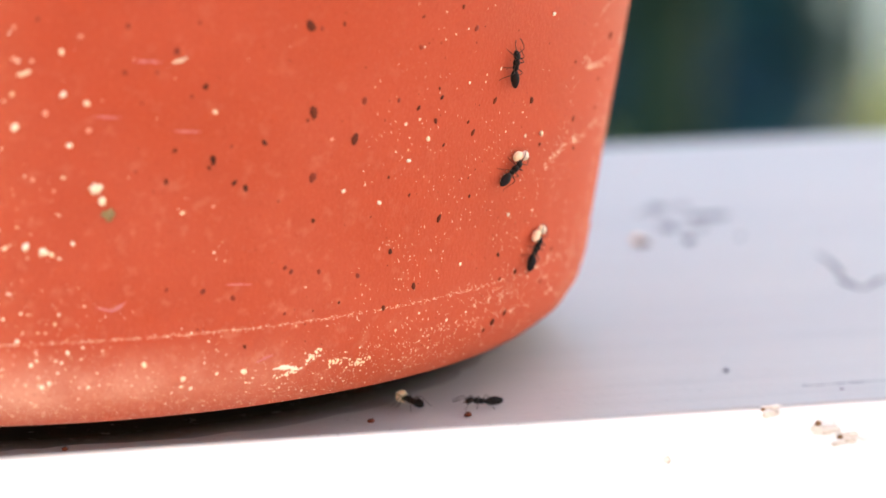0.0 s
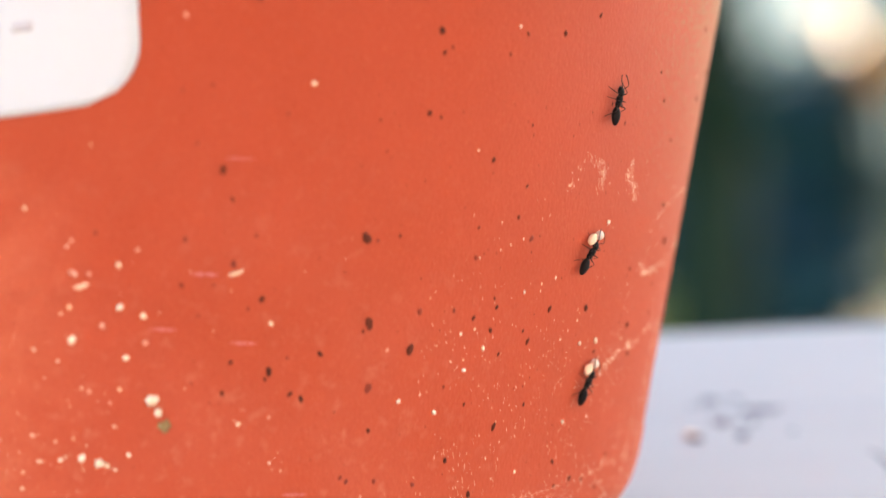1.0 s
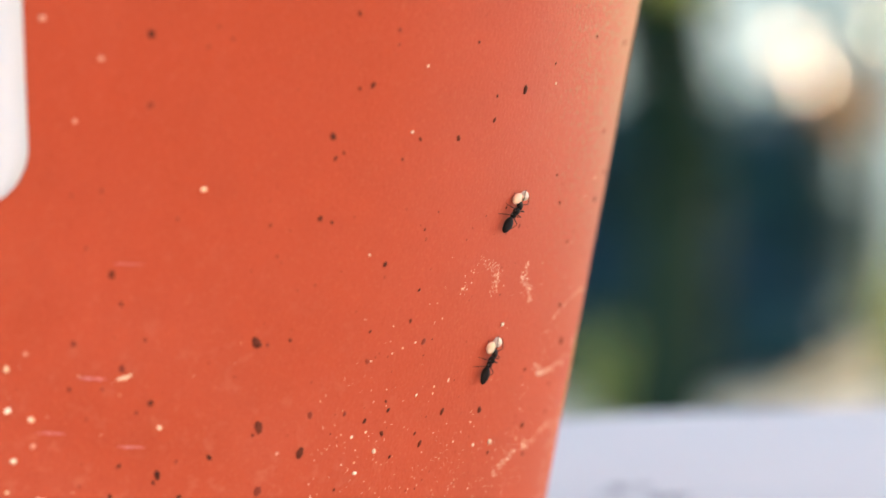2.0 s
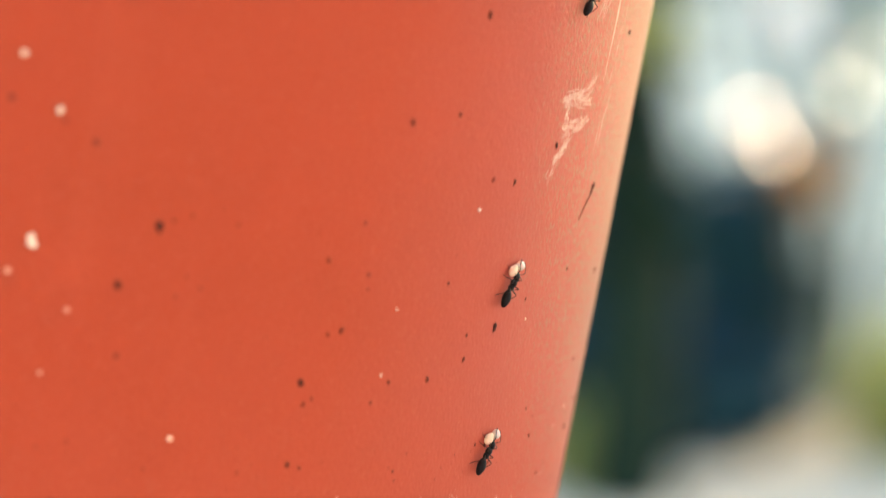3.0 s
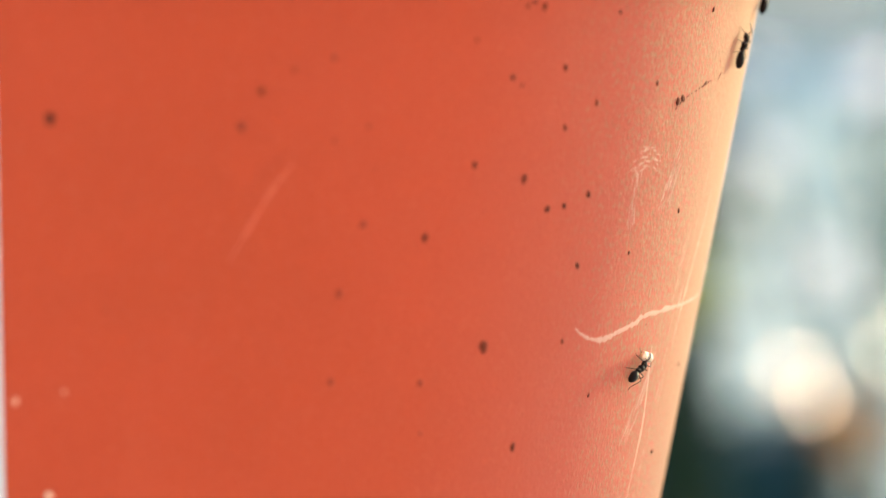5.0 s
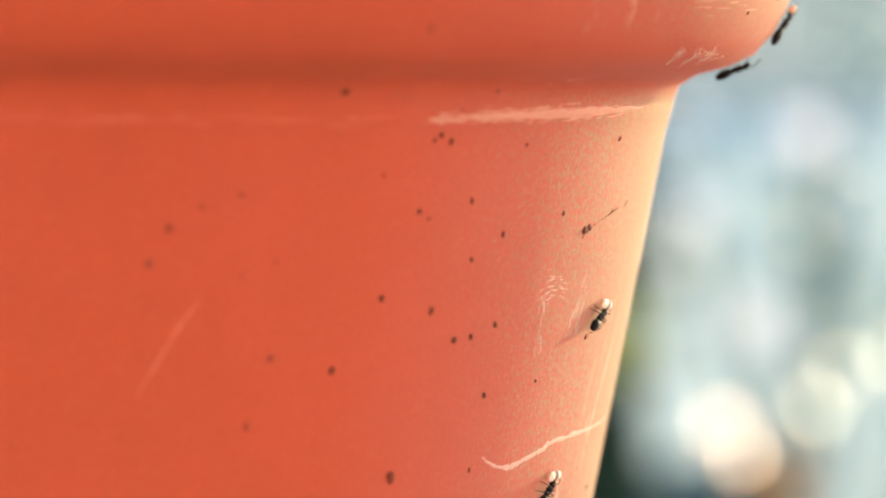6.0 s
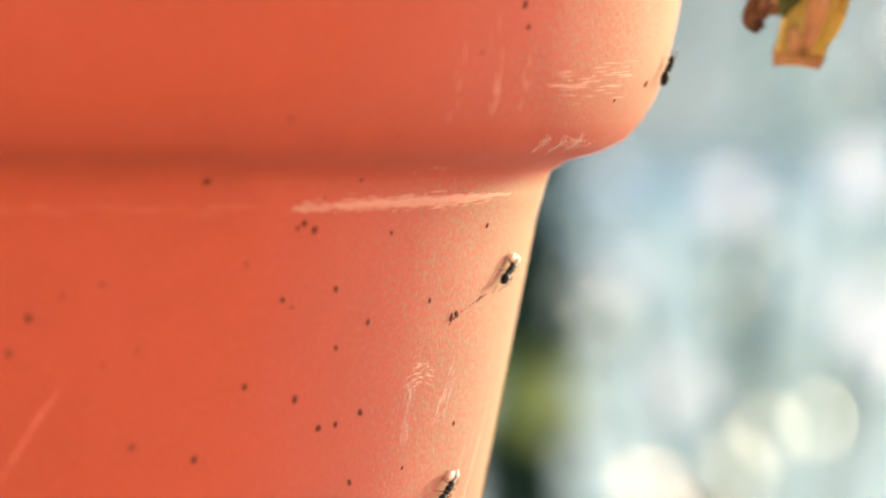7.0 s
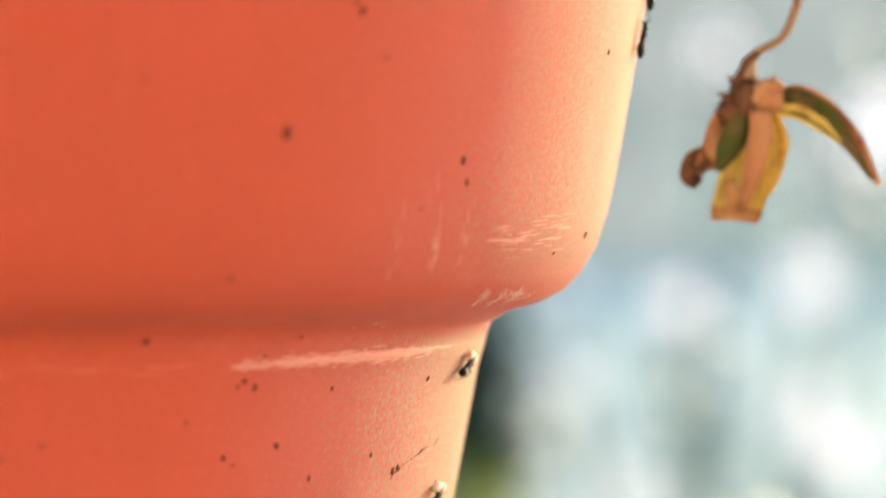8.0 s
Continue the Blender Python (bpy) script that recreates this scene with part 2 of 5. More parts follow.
ANT_LEG = Mat("dark_brown_ant_legs", (0.022, 0.012, 0.008), 0.5, Specular_IOR_Level=0.2).m
PUPA = Mat("cream_ant_brood", (0.78, 0.62, 0.48), 0.5, Subsurface_Weight=0.25, Subsurface_Scale=0.0004)
PUPA = PUPA.blend(PUPA.random(), (0.68, 0.56, 0.44)).m
PUPA_TAN = Mat("tan_ant_brood", (0.72, 0.47, 0.28), 0.5, Subsurface_Weight=0.2, Subsurface_Scale=0.0004)
PUPA_TAN = PUPA_TAN.blend(PUPA_TAN.noise(3000), (0.84, 0.64, 0.44)).m
PAPER = Mat("white_label_paper", (0.60, 0.635, 0.65), 0.4)
PAPER = PAPER.blend(PAPER.ramp(PAPER.noise(150, 4), 0.55, 0.8), (0.55, 0.575, 0.565), 0.5).m
STAIN_PALE = Mat("yellowish_stain", (0.50, 0.44, 0.36), 0.7).m
INK = Mat("faded_grey_ink", (0.50, 0.49, 0.50), 0.6).m


def backlit(m, colour, amount):
    """Lets light through thin leaves and petals."""
    t = m.t.nodes.new("ShaderNodeBsdfTranslucent")
    t.inputs[0].default_value = (*colour, 1)
    x = m.node("ShaderNodeMixShader", Fac=amount)
    m.t.links.new(m.b.outputs[0], x.inputs[1])
    m.t.links.new(t.outputs[0], x.inputs[2])
    m.t.links.new(x.outputs[0], m.t.nodes["Material Output"].inputs[0])
    return m


def petal_mat(name, a, b, c):
    m = Mat(name, a, 0.75, Specular_IOR_Level=0.12)
    m.blend(m.ramp(m.noise(220, 4, (1, 1, 0.4)), 0.4, 0.65), b)
    m.blend(m.ramp(m.noise(420, 4), 0.50, 0.66), c, 0.9)
    m.bump(m.noise(500, 3, (1, 1, 0.25)), 0.0003, 0.6)
    return backlit(m, a, 0.2).m


PETAL = petal_mat("dried_yellow_petal", (0.52, 0.31, 0.035), (0.64, 0.43, 0.085), (0.15, 0.05, 0.012))
PETAL_GREEN = petal_mat("dried_green_petal", (0.035, 0.038, 0.006), (0.08, 0.075, 0.010), (0.14, 0.07, 0.02))
PETAL_BROWN = petal_mat("dried_brown_petal", (0.10, 0.034, 0.012), (0.19, 0.07, 0.022), (0.035, 0.014, 0.006))
PETAL_TIP = petal_mat("dried_petal_tip", (0.34, 0.13, 0.035), (0.44, 0.20, 0.06), (0.22, 0.08, 0.02))
PETAL_SALMON = petal_mat("dried_salmon_petal", (0.40, 0.15, 0.045), (0.50, 0.23, 0.08), (0.20, 0.06, 0.02))
STEM = petal_mat("dried_stem", (0.30, 0.15, 0.06), (0.38, 0.22, 0.10), (0.16, 0.08, 0.04))
def leaf_mat(name, a, b, through_colour, amount):
    m = Mat(name, a, 0.75, Specular_IOR_Level=0.25)
    m.blend(m.island(), b)
    return backlit(m, through_colour, amount).m


LEAF_DARK = leaf_mat("dark_leaf", (0.016, 0.066, 0.056), (0.022, 0.045, 0.078), (0.020, 0.060, 0.047), 0.05)
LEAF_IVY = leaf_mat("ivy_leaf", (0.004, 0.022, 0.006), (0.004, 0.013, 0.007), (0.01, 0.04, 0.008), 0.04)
LEAF_TEAL = leaf_mat("blue_green_leaf", (0.16, 0.25, 0.26), (0.25, 0.33, 0.35), (0.26, 0.34, 0.36), 0.4)
LEAF_YELLOW = leaf_mat("yellow_green_grass", (0.30, 0.32, 0.07), (0.42, 0.40, 0.16), (0.36, 0.38, 0.10), 0.4)
BLOOM = leaf_mat("white_bloom", (0.80, 0.80, 0.84), (0.82, 0.82, 0.84), (0.90, 0.86, 0.94), 0.6)
BLOOM_CREAM = leaf_mat("cream_bloom", (0.90, 0.78, 0.72), (0.90, 0.80, 0.74), (0.95, 0.80, 0.72), 0.8)
BLOOM_BROWN = leaf_mat("withered_bloom", (0.30, 0.125, 0.006), (0.22, 0.09, 0.005), (0.42, 0.18, 0.006), 0.5)
def glint_leaf_mat(name, tint):
    """A leaf for the blurred glints: dull green under a tinted mirror film."""
    m = Mat(name, (0.16, 0.20, 0.17), 0.7)
    m.blend(m.noise(60), (0.22, 0.24, 0.20))
    film = m.t.nodes.new("ShaderNodeBsdfGlossy")
    film.inputs["Color"].default_value = (*tint, 1)
    film.inputs["Roughness"].default_value = 0.3
    both = m.t.nodes.new("ShaderNodeAddShader")
    m.t.links.new(m.b.outputs[0], both.inputs[0])
    m.t.links.new(film.outputs[0], both.inputs[1])
    m.t.links.new(both.outputs[0], m.t.nodes["Material Output"].inputs[0])
    return m.m


GLINT_CREAM = glint_leaf_mat("cream_glint_leaf", (0.205, 0.175, 0.215))
GLINT_PALE = glint_leaf_mat("pale_glint_leaf", (0.062, 0.063, 0.084))
HUSK = Mat("pale_dry_husk", (0.80, 0.77, 0.72), 0.8)
HUSK = HUSK.blend(HUSK.noise(900), (0.62, 0.55, 0.45)).m
CHIP = Mat("lifted_grey_paint", (0.50, 0.50, 0.49), 0.8)
CHIP = CHIP.blend(CHIP.island(), (0.34, 0.34, 0.33)).m
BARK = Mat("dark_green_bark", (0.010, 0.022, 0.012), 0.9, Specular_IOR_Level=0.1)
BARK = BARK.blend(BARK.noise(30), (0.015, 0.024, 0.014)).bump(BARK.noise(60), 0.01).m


def ground_mat():
    m = Mat("garden_ground", (0.34, 0.30, 0.22), 0.95, Specular_IOR_Level=0.08)
    m.blend(m.ramp(m.noise(0.7, 5), 0.22, 0.42), (0.92, 0.70, 0.47), 0.95)
    m.blend(m.axis("Y", 5.95, 6.35), (0.34, 0.355, 0.29), 1.0)
    m.blend(m.times(m.axis("Y", 5.95, 6.35), m.ramp(m.noise(0.5, 4), 0.4, 0.65)), (0.51, 0.51, 0.43), 0.9)
    m.blend(m.ramp(m.noise(40, 5), 0.45, 0.7), (0.40, 0.40, 0.32), 0.4)
    return m.bump(m.noise(60), 0.02).m


GROUND = ground_mat()
DECK = Mat("brown_deck_wood", (0.17, 0.095, 0.055), 0.7)
DECK = DECK.blend(DECK.noise(14, 5, (0.06, 1, 1)), (0.26, 0.16, 0.10)).bump(DECK.noise(60, 4, (0.05, 1, 1)), 0.001).m
# lavender tint, tuned to cool the sunlight this wall bounces
WALL_LAVENDER = Mat("lavender_render", (0.73, 0.68, 0.95), 0.8)
WALL_LAVENDER = WALL_LAVENDER.blend(WALL_LAVENDER.noise(3, 5), (0.69, 0.64, 0.90), 0.6).bump(WALL_LAVENDER.noise(80), 0.004, 0.4).m


# ---- mesh helpers ----
def mesh(name, bm, material, smooth=True):
    me = bpy.data.meshes.new(name)
    bm.normal_update()
    bm.to_mesh(me)
    bm.free()
    me.materials.append(material)
    if smooth:
        me.polygons.foreach_set("use_smooth", [True] * len(me.polygons))
    return me


def thing(name, data, label, category, group="", kind="", at=None):
    ob = tagged(new(name, data), label, category, group, kind)
    if at is not None:
        ob.matrix_basis = at
    return ob


def part(name, bm, material, parent, label="", smooth=True, at=None):
    ob = new(name, mesh(name, bm, material, smooth))
    ob.parent = parent
    if at is not None:
        ob.matrix_basis = at
    return tagged(ob, label)


def box(bm, a, b, bevel=0.0, segments=2):
    made = bmesh.ops.create_cube(bm, size=1)["verts"]
    for v in made:
        v.co = [a[i] + (v.co[i] + 0.5) * (b[i] - a[i]) for i in range(3)]
    if bevel:
        edges = {e for v in made for e in v.link_edges}
        bmesh.ops.bevel(bm, geom=list(edges), offset=bevel, segments=segments, affect="EDGES", profile=0.5)
    return bm


def blob(bm, centre, radii, level=2, rough=0.0, turn=None):
    made = bmesh.ops.create_icosphere(bm, subdivisions=level, radius=1)["verts"]
    for v in made:
        k = 1 + rough * noise.noise(v.co * 1.7 + Vector(centre) * 900)
        p = Vector((v.co.x * radii[0] * k, v.co.y * radii[1] * k, v.co.z * radii[2] * k))
        if turn is not None:
            p = turn @ p
        v.co = p + Vector(centre)
    return bm


def tube(bm, points, radii, sides=7):
    """A tapered tube through the points."""
    points = [Vector(p) for p in points]
    rings = []
    side = Vector((0.31, 0.17, 0.93))
    for i, p in enumerate(points):
        way = (points[min(i + 1, len(points) - 1)] - points[max(i - 1, 0)]).normalized()
        u = way.cross(side)
        if u.length < 1e-4:
            u = way.cross(Vector((1, 0, 0)))
        u.normalize()
        w = way.cross(u)
        r = radii[i] if hasattr(radii, "__len__") else radii
        rings.append([bm.verts.new(p + (u * math.cos(a) + w * math.sin(a)) * r) for a in (2 * math.pi * k / sides for k in range(sides))])
    for a, b in zip(rings, rings[1:]):
        for k in range(sides):
            bm.faces.new((a[k], a[(k + 1) % sides], b[(k + 1) % sides], b[k]))
    bm.faces.new(rings[0][::-1])
    bm.faces.new(rings[-1])
    return bm


def smooth_line(points, steps):
    """Catmull-Rom through the points."""
    p = [np.array(q, float) for q in points]
    p = [2 * p[0] - p[1], *p, 2 * p[-1] - p[-2]]
    out = []
    for i in range(1, len(p) - 2):
        for s in range(steps):
            t = s / steps
            out.append(0.5 * ((2 * p[i]) + (p[i + 1] - p[i - 1]) * t + (2 * p[i - 1] - 5 * p[i] + 4 * p[i + 1] - p[i + 2]) * t * t
                              + (3 * p[i] - p[i - 1] - 3 * p[i + 1] + p[i + 2]) * t ** 3))
    out.append(p[-2])
    return out


# ---- the setting ----
TURN = 15.3            # the rail runs at this angle to x
RAIL = pose(0, 0, 0, 0, 0, TURN)
GROUND_Z = -1.05


def setting():
    bm = bmesh.new()
    bmesh.ops.create_grid(bm, x_segments=60, y_segments=60, size=60)
    for v in bm.verts:
        v.co.z = 0.03 * noise.noise(v.co * 0.4) * min(1, v.co.length / 12)
    thing("ground", mesh("ground", bm, GROUND), "pale gravel and thin grass of a garden", "ground", kind="structure", at=pose(0, 0, GROUND_Z))

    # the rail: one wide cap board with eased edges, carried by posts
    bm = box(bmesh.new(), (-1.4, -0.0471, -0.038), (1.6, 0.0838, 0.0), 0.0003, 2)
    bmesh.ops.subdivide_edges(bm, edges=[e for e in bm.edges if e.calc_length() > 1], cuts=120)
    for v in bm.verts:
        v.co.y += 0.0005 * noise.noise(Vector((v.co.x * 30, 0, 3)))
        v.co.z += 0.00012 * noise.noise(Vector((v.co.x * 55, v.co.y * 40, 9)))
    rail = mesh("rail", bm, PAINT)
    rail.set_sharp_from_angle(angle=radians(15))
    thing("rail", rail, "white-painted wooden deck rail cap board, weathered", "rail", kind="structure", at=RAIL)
    for x in (-1.2, 0.9):
        bm = box(bmesh.new(), (x, -0.022, GROUND_Z - 0.02), (x + 0.09, 0.066, -0.038), 0.003)
        thing("rail_post", mesh("rail_post", bm, PAINT, False), "white-painted square wooden rail post", "post", kind="structure", at=RAIL)
    # an unseen board, added to keep low sun off rail and lower pot
    bm = box(bmesh.new(), (-0.20, -0.05, GROUND_Z - 0.02), (0.55, 0.05, 0.250), 0.004)
    thing("sun_blocker", mesh("sun_blocker", bm, PAINT, False), "unseen board added to block the low sun", "rail", kind="structure", at=pose(1.25 * SUN_DIR.x, 1.25 * SUN_DIR.y, 0, 0, 0, SUN_TURN - 90))

    # unseen dark floor boards, added to cut the light bounced from below
    for i in range(26):
        bm = box(bmesh.new(), (-1.6, -3.14 + i * 0.119, GROUND_Z + 0.012), (3.6, -3.14 + i * 0.119 + 0.113, GROUND_Z + 0.04), 0.003, 1)
        thing("bounce_cut_board", mesh("bounce_cut_board", bm, DECK, False), "unseen brown board added to cut light from below", "board", kind="structure")

    # unseen, added: a lavender wall that bounces sun, a roof that cuts the sky
    bm = box(bmesh.new(), (-1.2, -3.35, GROUND_Z), (3.4, -3.15, 1.7))
    thing("wall_bounce", mesh("wall_bounce", bm, WALL_LAVENDER, False), "unseen lavender wall added to bounce sun onto the pot", "wall", kind="structure")
    bm = box(bmesh.new(), (-1.2, -3.35, 1.7), (3.4, 0.5, 1.8))
    thing("ceiling", mesh("ceiling", bm, WALL_LAVENDER, False), "unseen roof slab added to cut the overhead sky", "ceiling", kind="structure")
    for x in (-1.1, 3.2):
        bm = box(bmesh.new(), (x, -1.15, GROUND_Z - 0.02), (x + 0.1, -1.05, 1.7), 0.004)
        thing("roof_post", mesh("roof_post", bm, WALL_LAVENDER, False), "unseen post carrying the added roof slab", "post", kind="structure")


def backdrop():
    """A glowing sheet in place of bright hazy distance far behind the garden."""
    m = Mat("glow_sheet", (0.5, 0.58, 0.58), 1.0)
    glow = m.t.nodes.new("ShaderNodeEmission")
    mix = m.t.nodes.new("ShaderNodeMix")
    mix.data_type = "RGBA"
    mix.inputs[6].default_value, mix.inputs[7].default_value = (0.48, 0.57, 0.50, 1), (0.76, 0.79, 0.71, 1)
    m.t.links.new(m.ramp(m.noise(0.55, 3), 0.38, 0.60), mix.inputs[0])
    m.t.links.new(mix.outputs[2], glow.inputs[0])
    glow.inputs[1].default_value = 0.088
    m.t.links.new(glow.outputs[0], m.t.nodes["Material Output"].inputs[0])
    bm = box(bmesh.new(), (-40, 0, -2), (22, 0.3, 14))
    thing("backdrop", mesh("backdrop", bm, m.m, False), "glowing sheet standing in for the bright distance", "backdrop", kind="structure", at=pose(0, 60, GROUND_Z))


def leaves(bm, centre, size, count, length, seed, flat=0.6):
    """Many small pointed leaves scattered through an uneven cloud."""
    rng = random.Random(seed)
    for _ in range(count):
        while True:
            d = Vector((rng.uniform(-1, 1), rng.uniform(-1, 1), rng.uniform(-1, 1)))
            k = 0.85 + 0.5 * noise.noise(d * 2.1 + Vector((seed, 0, 0)))
            if d.length < k:
                break
        p = Vector((centre[0] + d.x * size[0], centre[1] + d.y * size[1], centre[2] + d.z * size[2]))
        s = length * rng.uniform(0.6, 1.3)
        turn = Euler((rng.uniform(-1.2, 1.2) * flat, rng.uniform(-1.2, 1.2) * flat, rng.uniform(0, 6.28))).to_matrix()
        v = [bm.verts.new(p + turn @ Vector(q)) for q in ((0, 0, 0), (s * 0.25, s * 0.4, s * 0.06), (0, s, -s * 0.1), (-s * 0.25, s * 0.4, s * 0.06))]
        bm.faces.new((v[0], v[1], v[2]))
        bm.faces.new((v[0], v[2], v[3]))
    return bm


def bloom(c, r, seed):
    """A loose round head of thin petals."""
    return leaves(bmesh.new(), c, (r, r, r), 200, r * 0.6, seed, 1.3)


def hedge():
    h = thing("hedge", None, "low dark clipped evergreen hedge", "hedge", at=pose(0.0, 6.0, GROUND_Z))
    bm = bmesh.new()
    for i in range(13):
        x = -1.55 + i * 0.165
        tube(bm, [(x, 0, -0.03), (x + 0.02, 0.03, 0.15), (x - 0.02, 0, 0.34)], [0.012, 0.009, 0.004], 5)
    part("stems", bm, BARK, h)
    bm = bmesh.new()
    for i in range(14):
        x = -1.62 + i * 0.165
        leaves(bm, (x, 0, 0.27), (0.17, 0.19, 0.20), 1000, 0.06, 40 + i, 1.0)
        leaves(bm, (x, -0.11, 0.11), (0.17 if i < 13 else 0.10, 0.25, 0.17), 1200, 0.06, 60 + i, 1.0)
    leaves(bm, (0.615, 0, 0.25), (0.07, 0.15, 0.20), 420, 0.06, 59, 1.0)
    part("foliage", bm, LEAF_DARK, h)


def dark_trunk():
    t = thing("tree", None, "slim dark tree with a mossy trunk", "tree", at=pose(0.35, 5.35, GROUND_Z))
    bm = tube(bmesh.new(), smooth_line([(0, 0, -0.05), (0.015, 0, 0.4), (-0.01, 0, 0.9), (0.02, 0.02, 1.6), (0.0, 0, 2.5)], 4), list(np.linspace(0.07, 0.040, 17)), 10)
    for a, z in ((0.4, 1.7), (2.5, 1.9), (4.4, 2.1), (5.6, 2.3)):
        d = Vector((math.cos(a), math.sin(a), 0))
        tube(bm, [Vector((0.01, 0, z)), Vector((0, 0, z + 0.25)) + d * 0.3, Vector((0, 0, z + 0.4)) + d * 0.7], [0.025, 0.016, 0.006], 6)
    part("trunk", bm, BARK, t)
    bm = bmesh.new()
    for i, (x, y, z) in enumerate(((0.5, 0.2, 2.3), (-0.6, 0.4, 2.5), (-0.2, -0.6, 2.7), (0.4, -0.5, 2.8), (0, 0, 3.1))):
        leaves(bm, (x, y, z), (0.55, 0.55, 0.4), 700, 0.09, 70 + i, 1.0)
    part("crown", bm, LEAF_DARK, t)
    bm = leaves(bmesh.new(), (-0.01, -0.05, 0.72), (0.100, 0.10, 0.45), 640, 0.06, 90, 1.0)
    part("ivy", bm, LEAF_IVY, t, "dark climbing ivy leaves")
    bm = leaves(bmesh.new(), (0.0, -0.14, 0.72), (0.045, 0.05, 0.05), 60, 0.05, 91, 1.0)
    part("new_leaves", bm, LEAF_YELLOW, t, "olive yellow young leaves")


def glint_leaf(c, size, seed, normal):
    """One broad leaf, cupped a little, turned to a normal."""
    rng = random.Random(seed)
    n = (normal + Vector((rng.uniform(-1, 1), rng.uniform(-1, 1), rng.uniform(-1, 1))) * 0.04).normalized()
    u = n.cross(Vector((0.3, 0.2, 1))).normalized()
    w = n.cross(u)
    bm = bmesh.new()
    rows = []
    for i in range(7):
        t = i / 3 - 1
        half = size * 0.62 * math.sqrt(max(0.02, 1 - t * t)) * (1 - 0.2 * t)
        rows.append([bm.verts.new(Vector(c) + w * size * t + u * half * k - n * size * 0.03 * (t * t + k * k)) for k in (-1, 0, 1)])
    for a, b in zip(rows, rows[1:]):
        for k in (0, 1):
            bm.faces.new((a[k], a[k + 1], b[k + 1], b[k]))
    return bm


def glint_shrub():
    s = thing("glint_shrub", None, "added shrub whose white blooms stand in for blurred glints", "shrub", at=pose(0.77, 6.4, GROUND_Z))
    # heads added along the camera's rays, as sources for the blurred bright discs
    heads = ((-0.222, -0.9, 0.548, 0.026), (-0.185, -0.9, 0.725, 0.030), (0.078, -0.9, 1.05, 0.034), (-0.129, -0.9, 1.003, 0.026), (-0.283, -0.9, 0.89, 0.024), (0.129, -0.9, 0.78, 0.03), (-0.297, -0.9, 1.03, 0.02), (0.07, 0.1, 0.86, 0.020), (-0.04, -0.1, 0.60, 0.018), (0.03, 0.1, 1.02, 0.018),
             (0.21, 0.1, 0.78, 0.04), (0.34, 0.0, 1.28, 0.06), (0.05, 0.1, 1.42, 0.03), (-0.02, 0.0, 0.98, 0.03))
    lm = bmesh.new()
    for i, (x, y, z, r) in enumerate(heads):
        part("stem", tube(bmesh.new(), smooth_line([(x * 0.2, y * 0.2, -0.05), (x * 0.7, y * 0.8, z * 0.6), (x, y, z)], 4), 0.006, 5), BARK, s)
        if i > 6:
            leaves(lm, (x * 0.9, y + 0.06, z * 0.9 - 0.13), (0.16, 0.10, 0.16), 34, 0.08, 120 + i, 1.0)
    part("foliage", lm, LEAF_TEAL, s)
    for i, (x, y, z, r) in enumerate(heads):
        part("bloom", bloom((x, y, z), r, 300 + i), BLOOM if i else BLOOM_CREAM, s)
    # added leaves, turned to mirror the sun into the camera as blurred discs
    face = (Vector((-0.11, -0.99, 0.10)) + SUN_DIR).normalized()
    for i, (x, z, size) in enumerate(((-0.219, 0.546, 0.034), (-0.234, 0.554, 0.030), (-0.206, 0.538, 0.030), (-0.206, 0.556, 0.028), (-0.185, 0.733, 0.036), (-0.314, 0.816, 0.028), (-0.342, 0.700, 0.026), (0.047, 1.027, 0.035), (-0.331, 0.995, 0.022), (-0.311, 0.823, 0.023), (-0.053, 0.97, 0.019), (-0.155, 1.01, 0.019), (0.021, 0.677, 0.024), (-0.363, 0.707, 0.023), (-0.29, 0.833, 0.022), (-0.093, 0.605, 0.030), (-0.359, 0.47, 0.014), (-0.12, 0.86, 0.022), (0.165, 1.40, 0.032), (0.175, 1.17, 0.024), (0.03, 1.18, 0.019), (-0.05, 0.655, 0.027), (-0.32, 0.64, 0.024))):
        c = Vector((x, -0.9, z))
        part("glint_leaf", glint_leaf(c, size, 500 + i, face), GLINT_CREAM if i < 4 else GLINT_PALE, s, "added leaf turned to mirror the sun at the camera")
    part("bloom", bloom((-0.152, -0.96, 0.494), 0.040, 55), BLOOM_BROWN, s, "withered brown bloom")


def grass_tuft():
    rng = random.Random(5)
    bm = bmesh.new()
    for _ in range(260):
        a, r = rng.uniform(0, 6.28), rng.uniform(0, 0.16)
        p = Vector((r * math.cos(a), r * math.sin(a) * 0.7, -0.02))
        lean = Vector((rng.uniform(-0.12, 0.12), rng.uniform(-0.12, 0.12), rng.uniform(0.18, 0.36)))
        w = Vector((0.006, 0.003, 0))
        m = p + lean * 0.55 + Vector((0, 0, 0.03))
        v = [bm.verts.new(q) for q in (p - w, p + w, m + w * 0.7, m - w * 0.7, p + lean)]
        bm.faces.new((v[0], v[1], v[2], v[3]))
        bm.faces.new((v[3], v[2], v[4]))
    data = mesh("grass_tuft", bm, LEAF_YELLOW)
    for x, y, k in ((0.84, 5.8, 0.75), (1.06, 5.9, 0.9), (0.31, 5.45, 0.5)):
        thing("grass_tuft", data, "yellow-green ornamental grass tuft in the garden", "grass", kind="stuff", at=pose(x, y, GROUND_Z) @ Matrix.Diagonal((k, k, k, 1)))


# ---- the pot ----
WALL = [(28, 0.0), (28.4, 2.2), (46.5, 2.75), (49.4, 2.9), (51.4, 3.5), (53.1, 4.8), (54.2, 6.6), (54.8, 8.6), (55.0, 9.9), (55.15, 10.5), (55.1, 11.1), (55.3, 12.0)]
